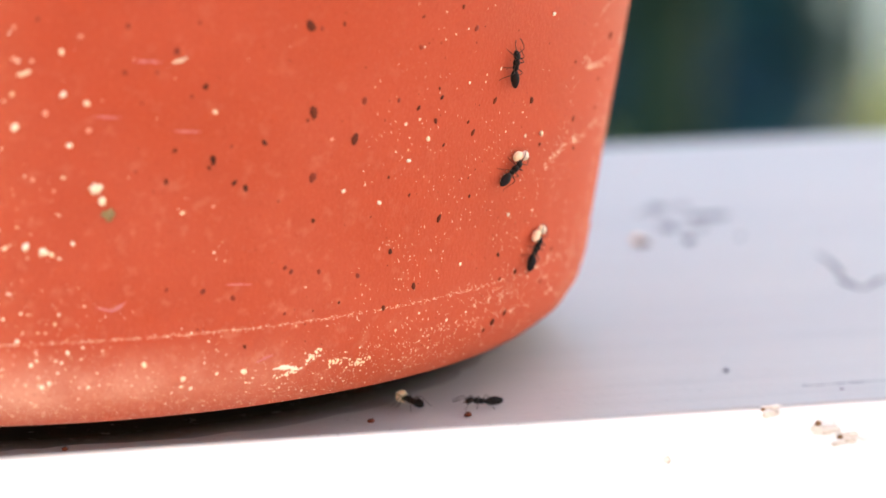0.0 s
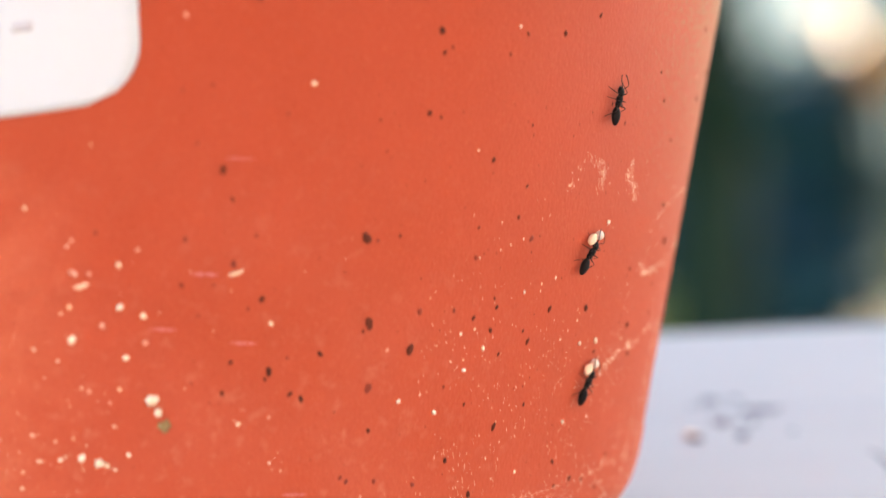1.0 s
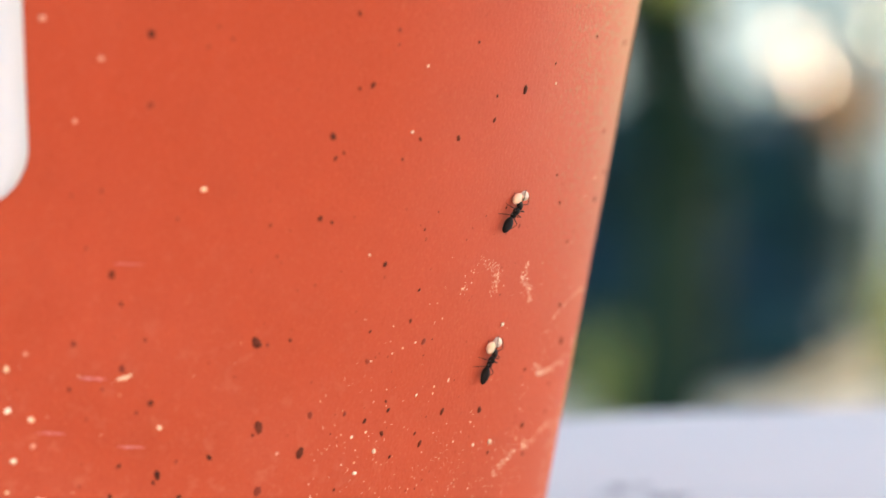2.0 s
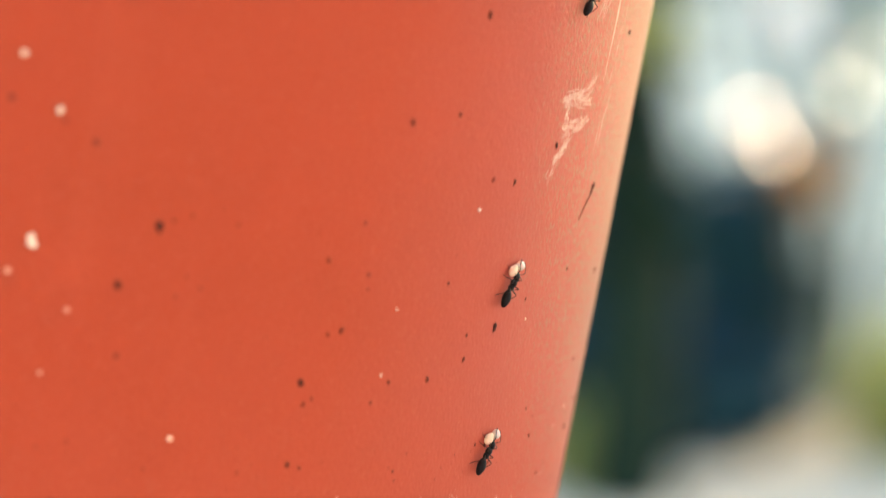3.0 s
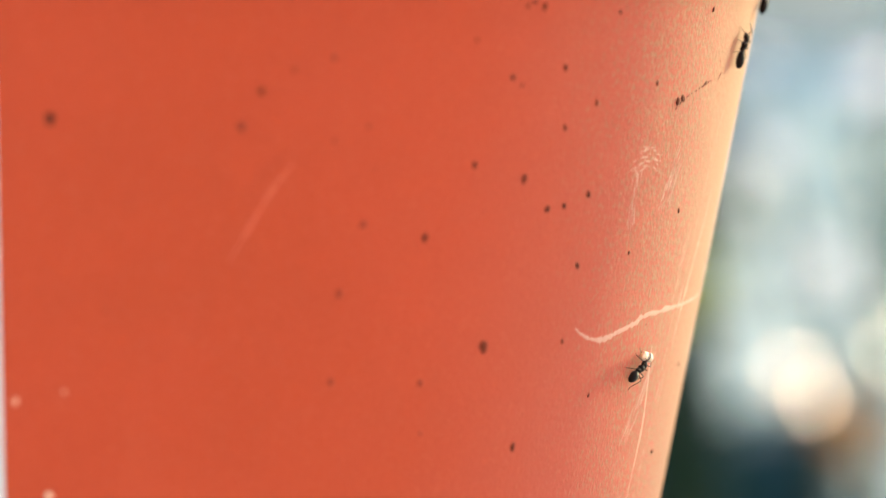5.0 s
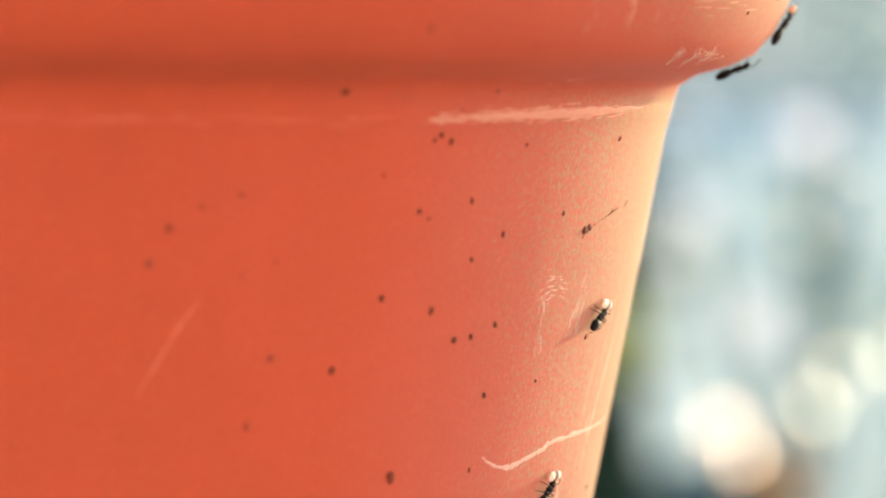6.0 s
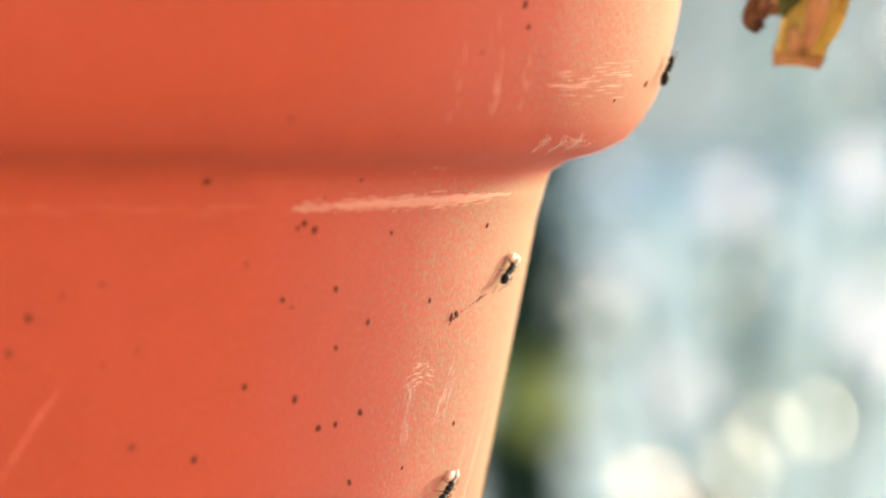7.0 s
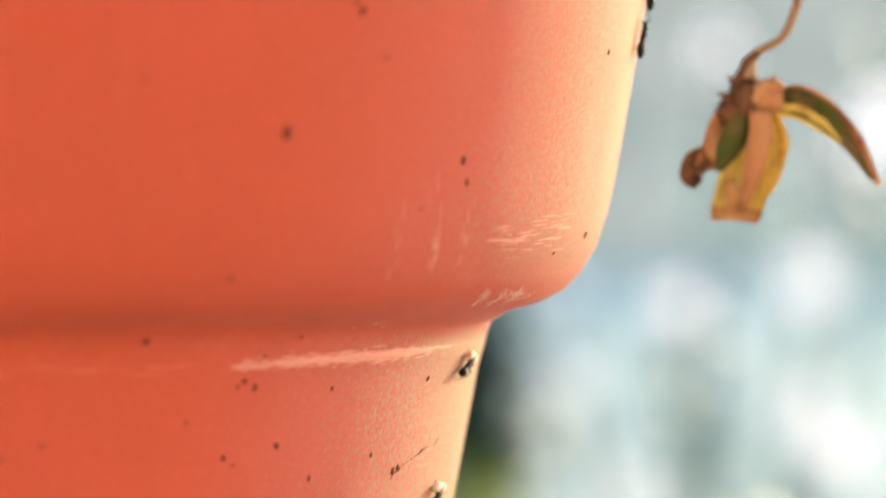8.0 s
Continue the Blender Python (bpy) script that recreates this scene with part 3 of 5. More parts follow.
RIM = [(72.95, 114.2), (73.27, 115.5), (73.56, 116.5), (73.74, 117.4), (74.15, 118.6), (75.7, 119.6), (78.6, 120.45), (80.6, 121.5), (82.1, 123.2), (83.3, 125.3), (84.2, 128.0),
       (84.9, 131.5), (85.6, 135.7), (87.4, 147.1), (88.2, 152.5), (87.9, 153.6), (87.0, 154.0), (86.0, 153.6), (85.6, 152.5), (84.6, 146)]
OUT = WALL + [(55 + 0.1733 * (z - 10.5), z) for z in np.linspace(16, 112, 13)] + RIM[:15]


def radius(z):
    """The pot's outer radius at a height, both in mm."""
    return float(np.interp(z, [p[1] for p in OUT], [p[0] for p in OUT]))


def on_pot(theta, z, lift=0.0):
    """A place on the pot's outside, by degrees round it from the front and mm of height, with the normal and the way up; in metres."""
    a = radians(theta)
    out = Vector((math.sin(a), -math.cos(a), 0))
    slope = (radius(z + 1.2) - radius(z - 1.2)) / 2.4
    up = (Vector((0, 0, 1)) + out * slope).normalized()
    normal = (out - Vector((0, 0, 1)) * slope).normalized()
    return (out * radius(z) + Vector((0, 0, z))) * MM + normal * lift * MM, normal, up


def lathe(profile, n=288):
    bm = bmesh.new()
    rows = []
    for r, z in profile:
        row = []
        for k in range(n):
            a = 2 * math.pi * k / n
            d = Vector((math.cos(a), math.sin(a), 0))
            row.append(bm.verts.new(d * r * MM + Vector((0, 0, z * MM))))
        rows.append(row)
    for a, b in zip(rows, rows[1:]):
        for k in range(n):
            bm.faces.new((a[k], a[(k + 1) % n], b[(k + 1) % n], b[k]))
    return bm, rows


def flower_pot():
    pot = thing("flower_pot", None, "terracotta-red plastic flower pot, dusty and speckled, on a rail", "flower pot")
    inner = [(r - 2.0, z) for r, z in OUT[::-1] if 14 < z < 112]
    bm, rows = lathe(OUT[:-15] + RIM[:2] + [(73.41, 116.0), (73.51, 116.35), (73.59, 116.7), (73.64, 116.95), (73.70, 117.25), (73.72, 117.4), (74.1, 118.6), (71.2, 119)] + inner + [(51, 6.0), (26, 5.0)])
    bm.faces.new(rows[-1])
    part("wall", bm, PLASTIC, pot)
    bm, rows = lathe([(72.5, 112), (72.9, 114.2), (73.2, 115.5), (73.5, 116.5)] + RIM[3:] + [(83.0, 130), (80.5, 124), (74.0, 121), (71.3, 116.2), (71.3, 112)])
    part("rim", bm, PLASTIC, pot)
    bm, rows = lathe([(28, 0.0), (26.5, 0.0), (26.2, 3.0), (25, 3.2)])
    bm.faces.new(rows[-1])
    part("foot_ring", bm, PLASTIC, pot)
    bm, rows = lathe([(72.5, 138), (50, 140), (25, 139), (8, 140)], 120)
    for v in bm.verts:
        v.co.z += 0.003 * noise.noise(v.co * 60)
    bm.faces.new(rows[-1])
    thing("potting_soil", mesh("potting_soil", bm, SOIL), "dark potting soil filling the flower pot", "soil", kind="stuff")
    # the soil rests on a column that fills the pot
    bm, rows = lathe([(48, 6.2), (52, 20), (70, 130), (72.5, 138)], 60)
    bm.faces.new(rows[0])
    part("root_ball", bm, SOIL, bpy.data.objects["potting_soil"])


def pot_contact_shade():
    """A dark sheet on the rail that stands in for the pot's contact shade."""
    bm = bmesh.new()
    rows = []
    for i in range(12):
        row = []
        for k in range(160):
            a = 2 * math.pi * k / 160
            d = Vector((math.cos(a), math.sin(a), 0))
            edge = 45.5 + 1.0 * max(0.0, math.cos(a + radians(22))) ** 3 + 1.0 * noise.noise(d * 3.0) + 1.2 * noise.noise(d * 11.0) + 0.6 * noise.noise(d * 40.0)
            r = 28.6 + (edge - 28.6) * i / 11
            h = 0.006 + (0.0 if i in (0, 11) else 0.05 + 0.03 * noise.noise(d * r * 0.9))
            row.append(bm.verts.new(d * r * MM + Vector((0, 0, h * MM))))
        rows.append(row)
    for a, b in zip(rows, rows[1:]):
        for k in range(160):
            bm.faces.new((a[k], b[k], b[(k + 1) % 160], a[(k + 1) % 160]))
    thing("pot_contact_shade", mesh("pot_contact_shade", bm, SHADE_UNDER), "dark sheet painting the pot's contact shade on the rail", "soil", kind="stuff")


def label_sheet():
    """A paper label with round corners, bent to the wall."""
    half, low, high, round_r = 31.0, 45.1, 110.5, 4.2
    right = 14.7
    middle = right - half     # a flat sheet on a cone bows up at its sides

    def sheet(x0, x1, z0, z1, rr, lift, thick, nx, nz):
        bm = bmesh.new()
        grid = []
        for j in range(nz + 1):
            z = z0 + (z1 - z0) * j / nz
            d = min(z - z0, z1 - z)
            cut = rr - math.sqrt(max(rr * rr - (rr - d) ** 2, 0)) if d < rr else 0
            row = []
            for i in range(nx + 1):
                x = (x0 + cut) + (x1 - x0 - 2 * cut) * i / nx
                zz = z + 0.0028 * (x - middle) ** 2
                row.append(bm.verts.new(on_pot(math.degrees((x - 0.014 * (z - 50)) / radius(zz)), zz, lift)[0]))
            grid.append(row)
        for a, b in zip(grid, grid[1:]):
            for i in range(nx):
                bm.faces.new((a[i], a[i + 1], b[i + 1], b[i]))
        made = bmesh.ops.extrude_face_region(bm, geom=bm.faces[:])
        for v in made["geom"]:
            if isinstance(v, bmesh.types.BMVert):
                v.co += Vector((v.co.x, v.co.y, 0)).normalized() * thick * MM
        bmesh.ops.recalc_face_normals(bm, faces=bm.faces)
        return bm

    sticker = thing("paper_label", mesh("paper_label", sheet(right - 2 * half, right, low, high, round_r, 0.02, 0.12, 48, 96), PAPER), "white paper label with rounded corners stuck to the pot", "label")
    for x0, x1, z in ((-40, 9.3, 56.4), (-34, 6.4, 54.2), (-40, 6.8, 51.5), (-30, 2.2, 61.0), (-36, 4.5, 70), (-40, 0, 76), (-40, 3, 84), (-38, 5.5, 96)):
        x = x0
        rng = random.Random(int(z * 10))
        while x < x1 - 1:
            w = rng.uniform(1.5, 5)
            part("print_bar", sheet(x, min(x + w, x1), z, z + 0.8, 0.1, 0.155, 0.01, 4, 2), INK, sticker, "faded grey line of print")
            x += w + 0.8
    rng = random.Random(17)
    for _ in range(9):
        x, z, w = rng.uniform(-4, 13), rng.uniform(48, 108), rng.uniform(0.2, 0.5)
        part("stain", sheet(x, x + w, z, z + w * 0.7, 0.1, 0.155, 0.01, 3, 2), STAIN_PALE, sticker, "small yellowish stain")


setting()
backdrop()
hedge()
dark_trunk()
glint_shrub()
grass_tuft()
flower_pot()
pot_contact_shade()
label_sheet()


# ---- dirt on the pot ----
def surface_pose(theta, z, spin=0.0, lift=0.0):
    p, n, up = on_pot(theta, z, lift)
    side = up.cross(n)
    return Matrix.Translation(p) @ Matrix((side, up, n)).transposed().to_4x4() @ pose(0, 0, 0, 0, 0, spin)


def speck_mesh(name, material, seed, size=(1, 1.25, 0.5), rough=0.5):
    bm = blob(bmesh.new(), (seed * 0.01, 0, 0), (1, 1, 1), 2, rough)
    for v in bm.verts:
        v.co = Vector(((v.co.x - seed * 0.01) * size[0], v.co.y * size[1], v.co.z * size[2]))
    return mesh(name, bm, material)


def droppings():
    """Droppings and flecks on the wall: degrees round the pot, height and half width in mm."""
    kinds = [speck_mesh("dropping", DIRT, s) for s in (1, 2, 3)]
    worn = [speck_mesh("dropping", DIRT_FAINT, s, (1, 1.25, 0.25)) for s in (4, 5)]
    foot = (
        (56.1, 6.7, 0.17), (57.3, 7.2, 0.26), (59.2, 7.7, 0.22), (28.0, 9.3, 0.16), (65.5, 9.4, 0.13), (62.2, 10.7, 0.13), (41.8, 10.9, 0.21), (57.3, 11.0, 0.17),
        (60.0, 11.2, 0.22), (67.2, 12.0, 0.13), (36.9, 12.0, 0.11), (45.1, 12.3, 0.26), (56.4, 13.3, 0.17), (41.9, 15.7, 0.22), (47.2, 17.8, 0.26), (50.8, 19.2, 0.13),
        (33.6, 19.3, 0.19), (43.3, 20.3, 0.13), (68.6, 20.7, 0.17), (40.8, 22.1, 0.13), (60.8, 22.2, 0.13), (27.2, 22.6, 0.25), (26.2, 23.1, 0.20), (67.2, 23.5, 0.22),
        (73.3, 23.6, 0.11), (20.5, 23.6, 0.21))
    low = (
        (46.6, 24.1, 0.13), (24.0, 24.5, 0.14), (50.1, 24.7, 0.22), (24.3, 25.1, 0.28), (49.3, 25.7, 0.13), (36.9, 25.7, 0.42), (21.1, 26.1, 0.17), (72.7, 26.2, 0.11),
        (28.6, 26.2, 0.21), (45.3, 26.3, 0.22), (58.1, 26.4, 0.26), (52.5, 27.1, 0.22), (43.2, 27.6, 0.17), (32.3, 27.7, 0.14), (45.7, 28.2, 0.17), (32.8, 28.3, 0.40),
        (65.5, 28.7, 0.13), (45.3, 29.0, 0.13), (74.5, 29.8, 0.26), (23.4, 31.1, 0.23), (71.7, 33.4, 0.17), (42.6, 35.2, 0.13), (34.9, 35.3, 0.15), (31.9, 35.4, 0.40),
        (46.9, 35.6, 0.17))
    belly = (
        (47.4, 38.1, 0.13), (70.4, 39.2, 0.11), (20.7, 39.3, 0.14), (43.3, 40.7, 0.20), (19.9, 41.7, 0.27), (77.8, 41.9, 0.17), (66.8, 43.1, 0.13), (47.1, 43.2, 0.11),
        (58.7, 43.6, 0.17), (57.2, 43.9, 0.11), (80.7, 43.9, 0.17), (37.6, 44.7, 0.14), (32.2, 44.9, 0.12), (36.5, 45.1, 0.22), (65.1, 45.7, 0.11), (76.1, 48.2, 0.11),
        (43.7, 49.3, 0.12), (37.3, 49.9, 0.18), (38.0, 50.3, 0.14), (49.5, 50.5, 0.22), (45.3, 50.8, 0.17), (53.6, 51.6, 0.17), (36.9, 51.7, 0.27), (53.5, 53.6, 0.13),
        (57.2, 53.8, 0.28), (38.8, 55.4, 0.15), (40.0, 55.6, 0.24), (61.3, 55.6, 0.11), (78.2, 55.7, 0.17), (68.6, 57.2, 0.13), (50.3, 58.3, 0.13), (22.0, 60.5, 0.29),
        (38.1, 61.4, 0.19))
    upper = (
        (56.6, 65.9, 0.20), (71.4, 63.9, 0.26), (71.2, 63.5, 0.18), (24.7, 64.9, 0.30), (25.7, 65.3, 0.13), (27.0, 65.6, 0.14), (62.0, 68.4, 0.22), (84.1, 68.9, 0.17), (44.2, 71.8, 0.22), (48.8, 72.1, 0.17), (73.6, 76.8, 0.17),
        (50.4, 79.9, 0.26), (58.7, 83.3, 0.13), (77.5, 83.9, 0.13), (54.1, 88.1, 0.17), (45.9, 88.3, 0.39), (84.4, 92.2, 0.13), (54.4, 94.2, 0.22), (60.9, 94.8, 0.13),
        (39.5, 97.1, 0.26), (68.4, 97.8, 0.17), (50.1, 98.9, 0.26), (51.8, 99.1, 0.22), (54.3, 99.9, 0.26))
    shoulder = (
        (47.4, 101.4, 0.26), (42.8, 102.6, 0.22), (50.6, 105.3, 0.22), (14.3, 106.2, 0.35), (64.3, 107.0, 0.26), (53.5, 107.2, 0.22), (65.0, 107.3, 0.22),
        (26.9, 108.3, 0.24), (60.6, 108.6, 0.17), (45.9, 108.7, 0.12), (45.0, 109.3, 0.20), (49.7, 110.0, 0.22))
    rim = (
        (41.6, 112.2, 0.15), (54.5, 114.3, 0.13), (67.7, 114.5, 0.20), (46.9, 114.7, 0.22), (45.4, 114.8, 0.17), (45.9, 115.2, 0.21), (47.2, 117.2, 0.13),
        (37.6, 118.5, 0.31), (50.1, 118.6, 0.17), (69.1, 125.1, 0.13), (75.2, 126.5, 0.26), (55.2, 130.8, 0.22), (54.5, 132.5, 0.30), (40.6, 134.2, 0.39),
        (71.8, 141.8, 0.17), (44.7, 143.4, 0.29), (44.2, 144.0, 0.20))
    faint_low = (
        (23.7, 11.1, 0.10), (31.6, 11.7, 0.13), (26.7, 13.5, 0.20), (38.6, 14.1, 0.20), (24.0, 14.3, 0.19), (20.9, 14.7, 0.17), (34.6, 14.9, 0.19), (31.9, 15.2, 0.18),
        (31.3, 15.6, 0.17), (19.5, 22.9, 0.09), (33.2, 22.9, 0.32), (18.0, 24.6, 0.11), (25.8, 26.1, 0.11), (41.0, 28.5, 0.17), (37.5, 28.8, 0.25), (18.4, 30.1, 0.12),
        (22.3, 30.4, 0.14), (19.5, 32.5, 0.12), (17.0, 32.6, 0.20), (42.7, 32.7, 0.22), (48.8, 33.6, 0.22), (21.0, 34.1, 0.26), (32.9, 35.1, 0.14), (17.2, 36.3, 0.20),
        (22.7, 36.3, 0.14), (10.5, 37.1, 0.16))
    faint_belly = (
        (53.8, 66.4, 0.22), (59.8, 42.0, 0.17), (17.9, 43.9, 0.13), (24.7, 45.9, 0.12), (16.7, 48.1, 0.12), (18.9, 48.4, 0.14), (22.2, 55.0, 0.24), (42.0, 58.7, 0.12), (26.2, 59.4, 0.13),
        (41.9, 59.9, 0.17), (28.0, 59.9, 0.14), (26.9, 60.9, 0.14), (41.0, 64.1, 0.17), (30.5, 64.7, 0.16), (20.0, 71.5, 0.25), (17.9, 73.2, 0.19), (14.4, 75.0, 0.26),
        (41.3, 81.8, 0.13), (40.7, 85.8, 0.22), (33.6, 86.3, 0.24))
    faint_upper = (
        (18.1, 92.1, 0.11), (33.5, 93.1, 0.29), (34.7, 98.3, 0.25), (32.0, 104.6, 0.16), (25.8, 105.7, 0.29), (34.3, 105.7, 0.19), (28.9, 109.9, 0.21),
        (31.4, 110.8, 0.22), (47.3, 122.2, 0.15), (38.8, 123.4, 0.30), (51.4, 128.7, 0.17), (31.9, 137.9, 0.21), (46.9, 140.1, 0.21))
    rng = random.Random(11)
    for rows in (foot, low, belly, upper, shoulder, rim):
        for i, (a, z, r) in enumerate(rows):
            thing("dropping", kinds[i % 3], "tiny dark brown dropping stuck to the pot wall", "dropping", "dark droppings on the pot", at=surface_pose(a, z, rng.uniform(-50, 50), 0.03) @ Matrix.Diagonal((r * (1.15 if z > 60 else 1.0) * rng.uniform(0.8, 1.0) * MM, r * rng.uniform(0.9, 1.15) * MM, r * 0.8 * MM, 1)))
    for rows in (faint_low, faint_belly, faint_upper):
        for i, (a, z, r) in enumerate(rows):
            thing("dropping", worn[i % 2], "faint worn brown fleck on the pot wall", "dropping", "faint flecks on the pot", at=surface_pose(a, z, rng.uniform(-50, 50)) @ Matrix.Diagonal((r * MM, r * MM, r * MM, 1)))


def scatter(name, material, label, count, place, size, seed, flat=0.35):
    """Many tiny specks on the pot's wall in one mesh. place(rng) gives degrees and height, size(rng) half width and half height in mm."""
    rng = random.Random(seed)
    bm = bmesh.new()
    for _ in range(count):
        a, z = place(rng)
        w, h = size(rng)
        m = surface_pose(a, z, rng.uniform(-35, 35))
        n = 6
        ring = [bm.verts.new(m @ Vector((w * MM * math.cos(k * 6.2832 / n) * rng.uniform(0.7, 1.2), h * MM * math.sin(k * 6.2832 / n) * rng.uniform(0.7, 1.2), -0.01 * MM))) for k in range(n)]
        top = bm.verts.new(m @ Vector((0, 0, flat * w * MM)))
        for k in range(n):
            bm.faces.new((ring[k], ring[(k + 1) % n], top))
    thing(name, mesh(name, bm, material), label, "dirt", kind="stuff")


def crumb_cloud(rng):
    """Pale splashes: dense near the base and on the front, thinning upwards."""
    while True:
        a, z = rng.uniform(-30, 84), 3.5 + abs(rng.gauss(0, 13))
        k = noise.noise(Vector((a * 0.09, z * 0.16, 4.4))) + 0.5 * noise.noise(Vector((a * 0.25, z * 0.5, 8.1)))
        want = 0.12 - 0.06 * (a > 38) - 0.3 * (a < 12) + 0.2 * (20 < a < 36)
        if k > want and z < 46:
            return a, z


def fleck_field(rng):
    """Clumps of fine splashes on the side towards the rail's end."""
    while True:
        a, z = rng.uniform(38, 80), 5 + abs(rng.gauss(0, 14))
        if z < 42 and noise.noise(Vector((a * 0.16, z * 0.22, 1.7))) + 0.6 * noise.noise(Vector((a * 0.5, z * 0.7, 6.3))) > -0.08 + 0.006 * z:
            return a, z


def dirt():
    droppings()
    scatter("splash_dust", DUST, "pale dried soil splashes on the lower pot wall", 1500, crumb_cloud, lambda r: (r.uniform(0.03, 0.075), r.uniform(0.035, 0.15)), 21)
    scatter("splash_dust", DUST, "larger pale soil flecks on the lower pot wall", 130, crumb_cloud, lambda r: (r.uniform(0.08, 0.18), r.uniform(0.08, 0.22)), 22)
    scatter("splash_dust", DUST, "coarse pale soil flecks on the pot front", 140, lambda r: (r.uniform(-25, 13), abs(r.gauss(0, 19)) + 6), lambda r: (r.uniform(0.08, 0.26), r.uniform(0.08, 0.26)), 23)
    # the next two also brighten the base where the white rail reflects in it
    scatter("splash_dust", DUST, "pale flecks round the pot base, dust and painted rail reflection", 420, lambda r: (r.triangular(-30, 60, 2), 3.2 + abs(r.gauss(0, 3.2))), lambda r: (r.uniform(0.04, 0.16), r.uniform(0.04, 0.12)), 27)
    scatter("splash_dust", DUST, "fine pale flecks, dust and painted rail reflection, round the pot base", 5200, lambda r: (r.triangular(-30, 52, 0), 3.0 + abs(r.gauss(0, 2.8))), lambda r: (r.uniform(0.02, 0.06), r.uniform(0.02, 0.06)), 28)
    scatter("splash_dust", CRUMB, "cream soil splashes round the pot base", 40, lambda r: (r.triangular(-30, 42, 0), 3.4 + abs(r.gauss(0, 3.6))), lambda r: (r.uniform(0.10, 0.24), r.uniform(0.08, 0.18)), 29, 0.15)
    scatter("seam_dust", DUST, "line of pale dust along the moulded seam", 800, lambda r: (r.triangular(-30, 88, 24), 10.8 + r.gauss(0, 0.07)), lambda r: (r.uniform(0.04, 0.12), r.uniform(0.018, 0.04)), 24)
    scatter("brown_specks", STAIN, "scattered fine brown specks on the pot wall", 260, lambda r: (r.uniform(-20, 84), r.uniform(10, 152)), lambda r: (r.uniform(0.04, 0.09), r.uniform(0.05, 0.12)), 25)
    scatter("brown_specks", STAIN, "fine brown specks on the lower pot wall", 160, lambda r: (r.uniform(30, 80), r.uniform(6, 46)), lambda r: (r.uniform(0.05, 0.11), r.uniform(0.06, 0.14)), 26)
    scatter("splash_dust", DUST, "fine upright flecks of dried soil on the pot wall", 900, fleck_field, lambda r: (r.uniform(0.025, 0.06), r.uniform(0.06, 0.19)), 31)
    crumb = [speck_mesh("soil_crumb", CRUMB, s, (1, 1.2, 0.7), 0.8) for s in (4, 5)]
    thin = [speck_mesh("soil_crumb", CRUMB_FAINT, s, (1, 1.1, 0.25), 0.6) for s in (8, 9)]
    base = (
        (23.4, 6.2, 0.18), (22.6, 7.1, 0.26), (28.1, 7.2, 0.29), (10.6, 7.2, 0.25), (25.6, 7.3, 0.15), (11.2, 7.5, 0.21), (19.1, 8.6, 0.25), (9.7, 9.1, 0.20),
        (12.2, 9.2, 0.13), (15.6, 10.0, 0.10), (12.7, 10.0, 0.17), (8.6, 11.1, 0.20), (10.9, 11.7, 0.09), (7.5, 13.0, 0.15), (12.0, 13.2, 0.13), (9.5, 13.3, 0.09),
        (8.9, 13.4, 0.11), (50.7, 13.4, 0.22), (57.0, 16.7, 0.17), (11.4, 18.2, 0.21), (10.8, 18.4, 0.34), (7.7, 18.8, 0.19), (9.4, 18.9, 0.29), (13.1, 19.0, 0.18),
        (40.0, 20.1, 0.21), (21.9, 21.0, 0.18), (36.2, 21.5, 0.20))
    wall = (
        (15.4, 22.4, 0.34), (60.6, 23.2, 0.26), (42.7, 23.3, 0.22), (14.9, 23.4, 0.46), (57.8, 23.4, 0.17), (44.6, 24.9, 0.22), (7.6, 26.9, 0.10), (12.8, 27.0, 0.22),
        (8.7, 28.6, 0.33), (48.7, 29.1, 0.13), (24.2, 29.1, 0.19), (14.1, 30.3, 0.23), (12.3, 31.1, 0.26), (43.0, 32.7, 0.08), (45.2, 33.1, 0.08), (46.3, 33.4, 0.08),
        (59.5, 33.6, 0.22), (47.7, 33.7, 0.08), (12.2, 34.5, 0.22), (41.5, 41.7, 0.11), (26.5, 48.2, 0.22), (44.3, 51.5, 0.13), (61.7, 53.9, 0.11), (45.0, 56.8, 0.11),
        (16.0, 63.9, 0.34), (52.5, 64.1, 0.15), (15.9, 64.4, 0.34), (17.5, 74.0, 0.27), (17.6, 74.1, 0.14), (15.1, 78.3, 0.26))
    film = (
        (24.5, 21.3, 0.15), (11.6, 23.3, 0.13), (10.0, 24.3, 0.16), (34.7, 25.9, 0.15), (14.3, 28.1, 0.23), (11.0, 29.6, 0.21), (10.0, 33.8, 0.16), (8.7, 34.0, 0.20),
        (13.6, 35.6, 0.18), (8.7, 36.5, 0.15), (16.8, 53.9, 0.17), (18.5, 58.7, 0.22), (14.4, 61.9, 0.24), (12.8, 85.4, 0.25), (15.8, 86.1, 0.18))
    flat = [speck_mesh("soil_crumb", CRUMB, s, (1, 1.1, 0.22), 0.6) for s in (10, 11)]
    for i, (a, z, r) in enumerate(base + wall):
        thing("soil_crumb", (flat if z < 14 else crumb)[i % 2], "pale cream crumb of soil stuck to the pot", "crumb", "pale crumbs on the pot", at=surface_pose(a, z, i * 40, 0.12) @ Matrix.Diagonal((r * (0.7 if a > 35 else 0.85) * MM,) * 3 + (1,)))
    for i, (a, z, r) in enumerate(film):
        thing("soil_crumb", thin[i % 2], "faint pale film of soil dried on the pot", "crumb", "pale crumbs on the pot", at=surface_pose(a, z, i * 40) @ Matrix.Diagonal((r * MM, r * MM, r * MM, 1)))
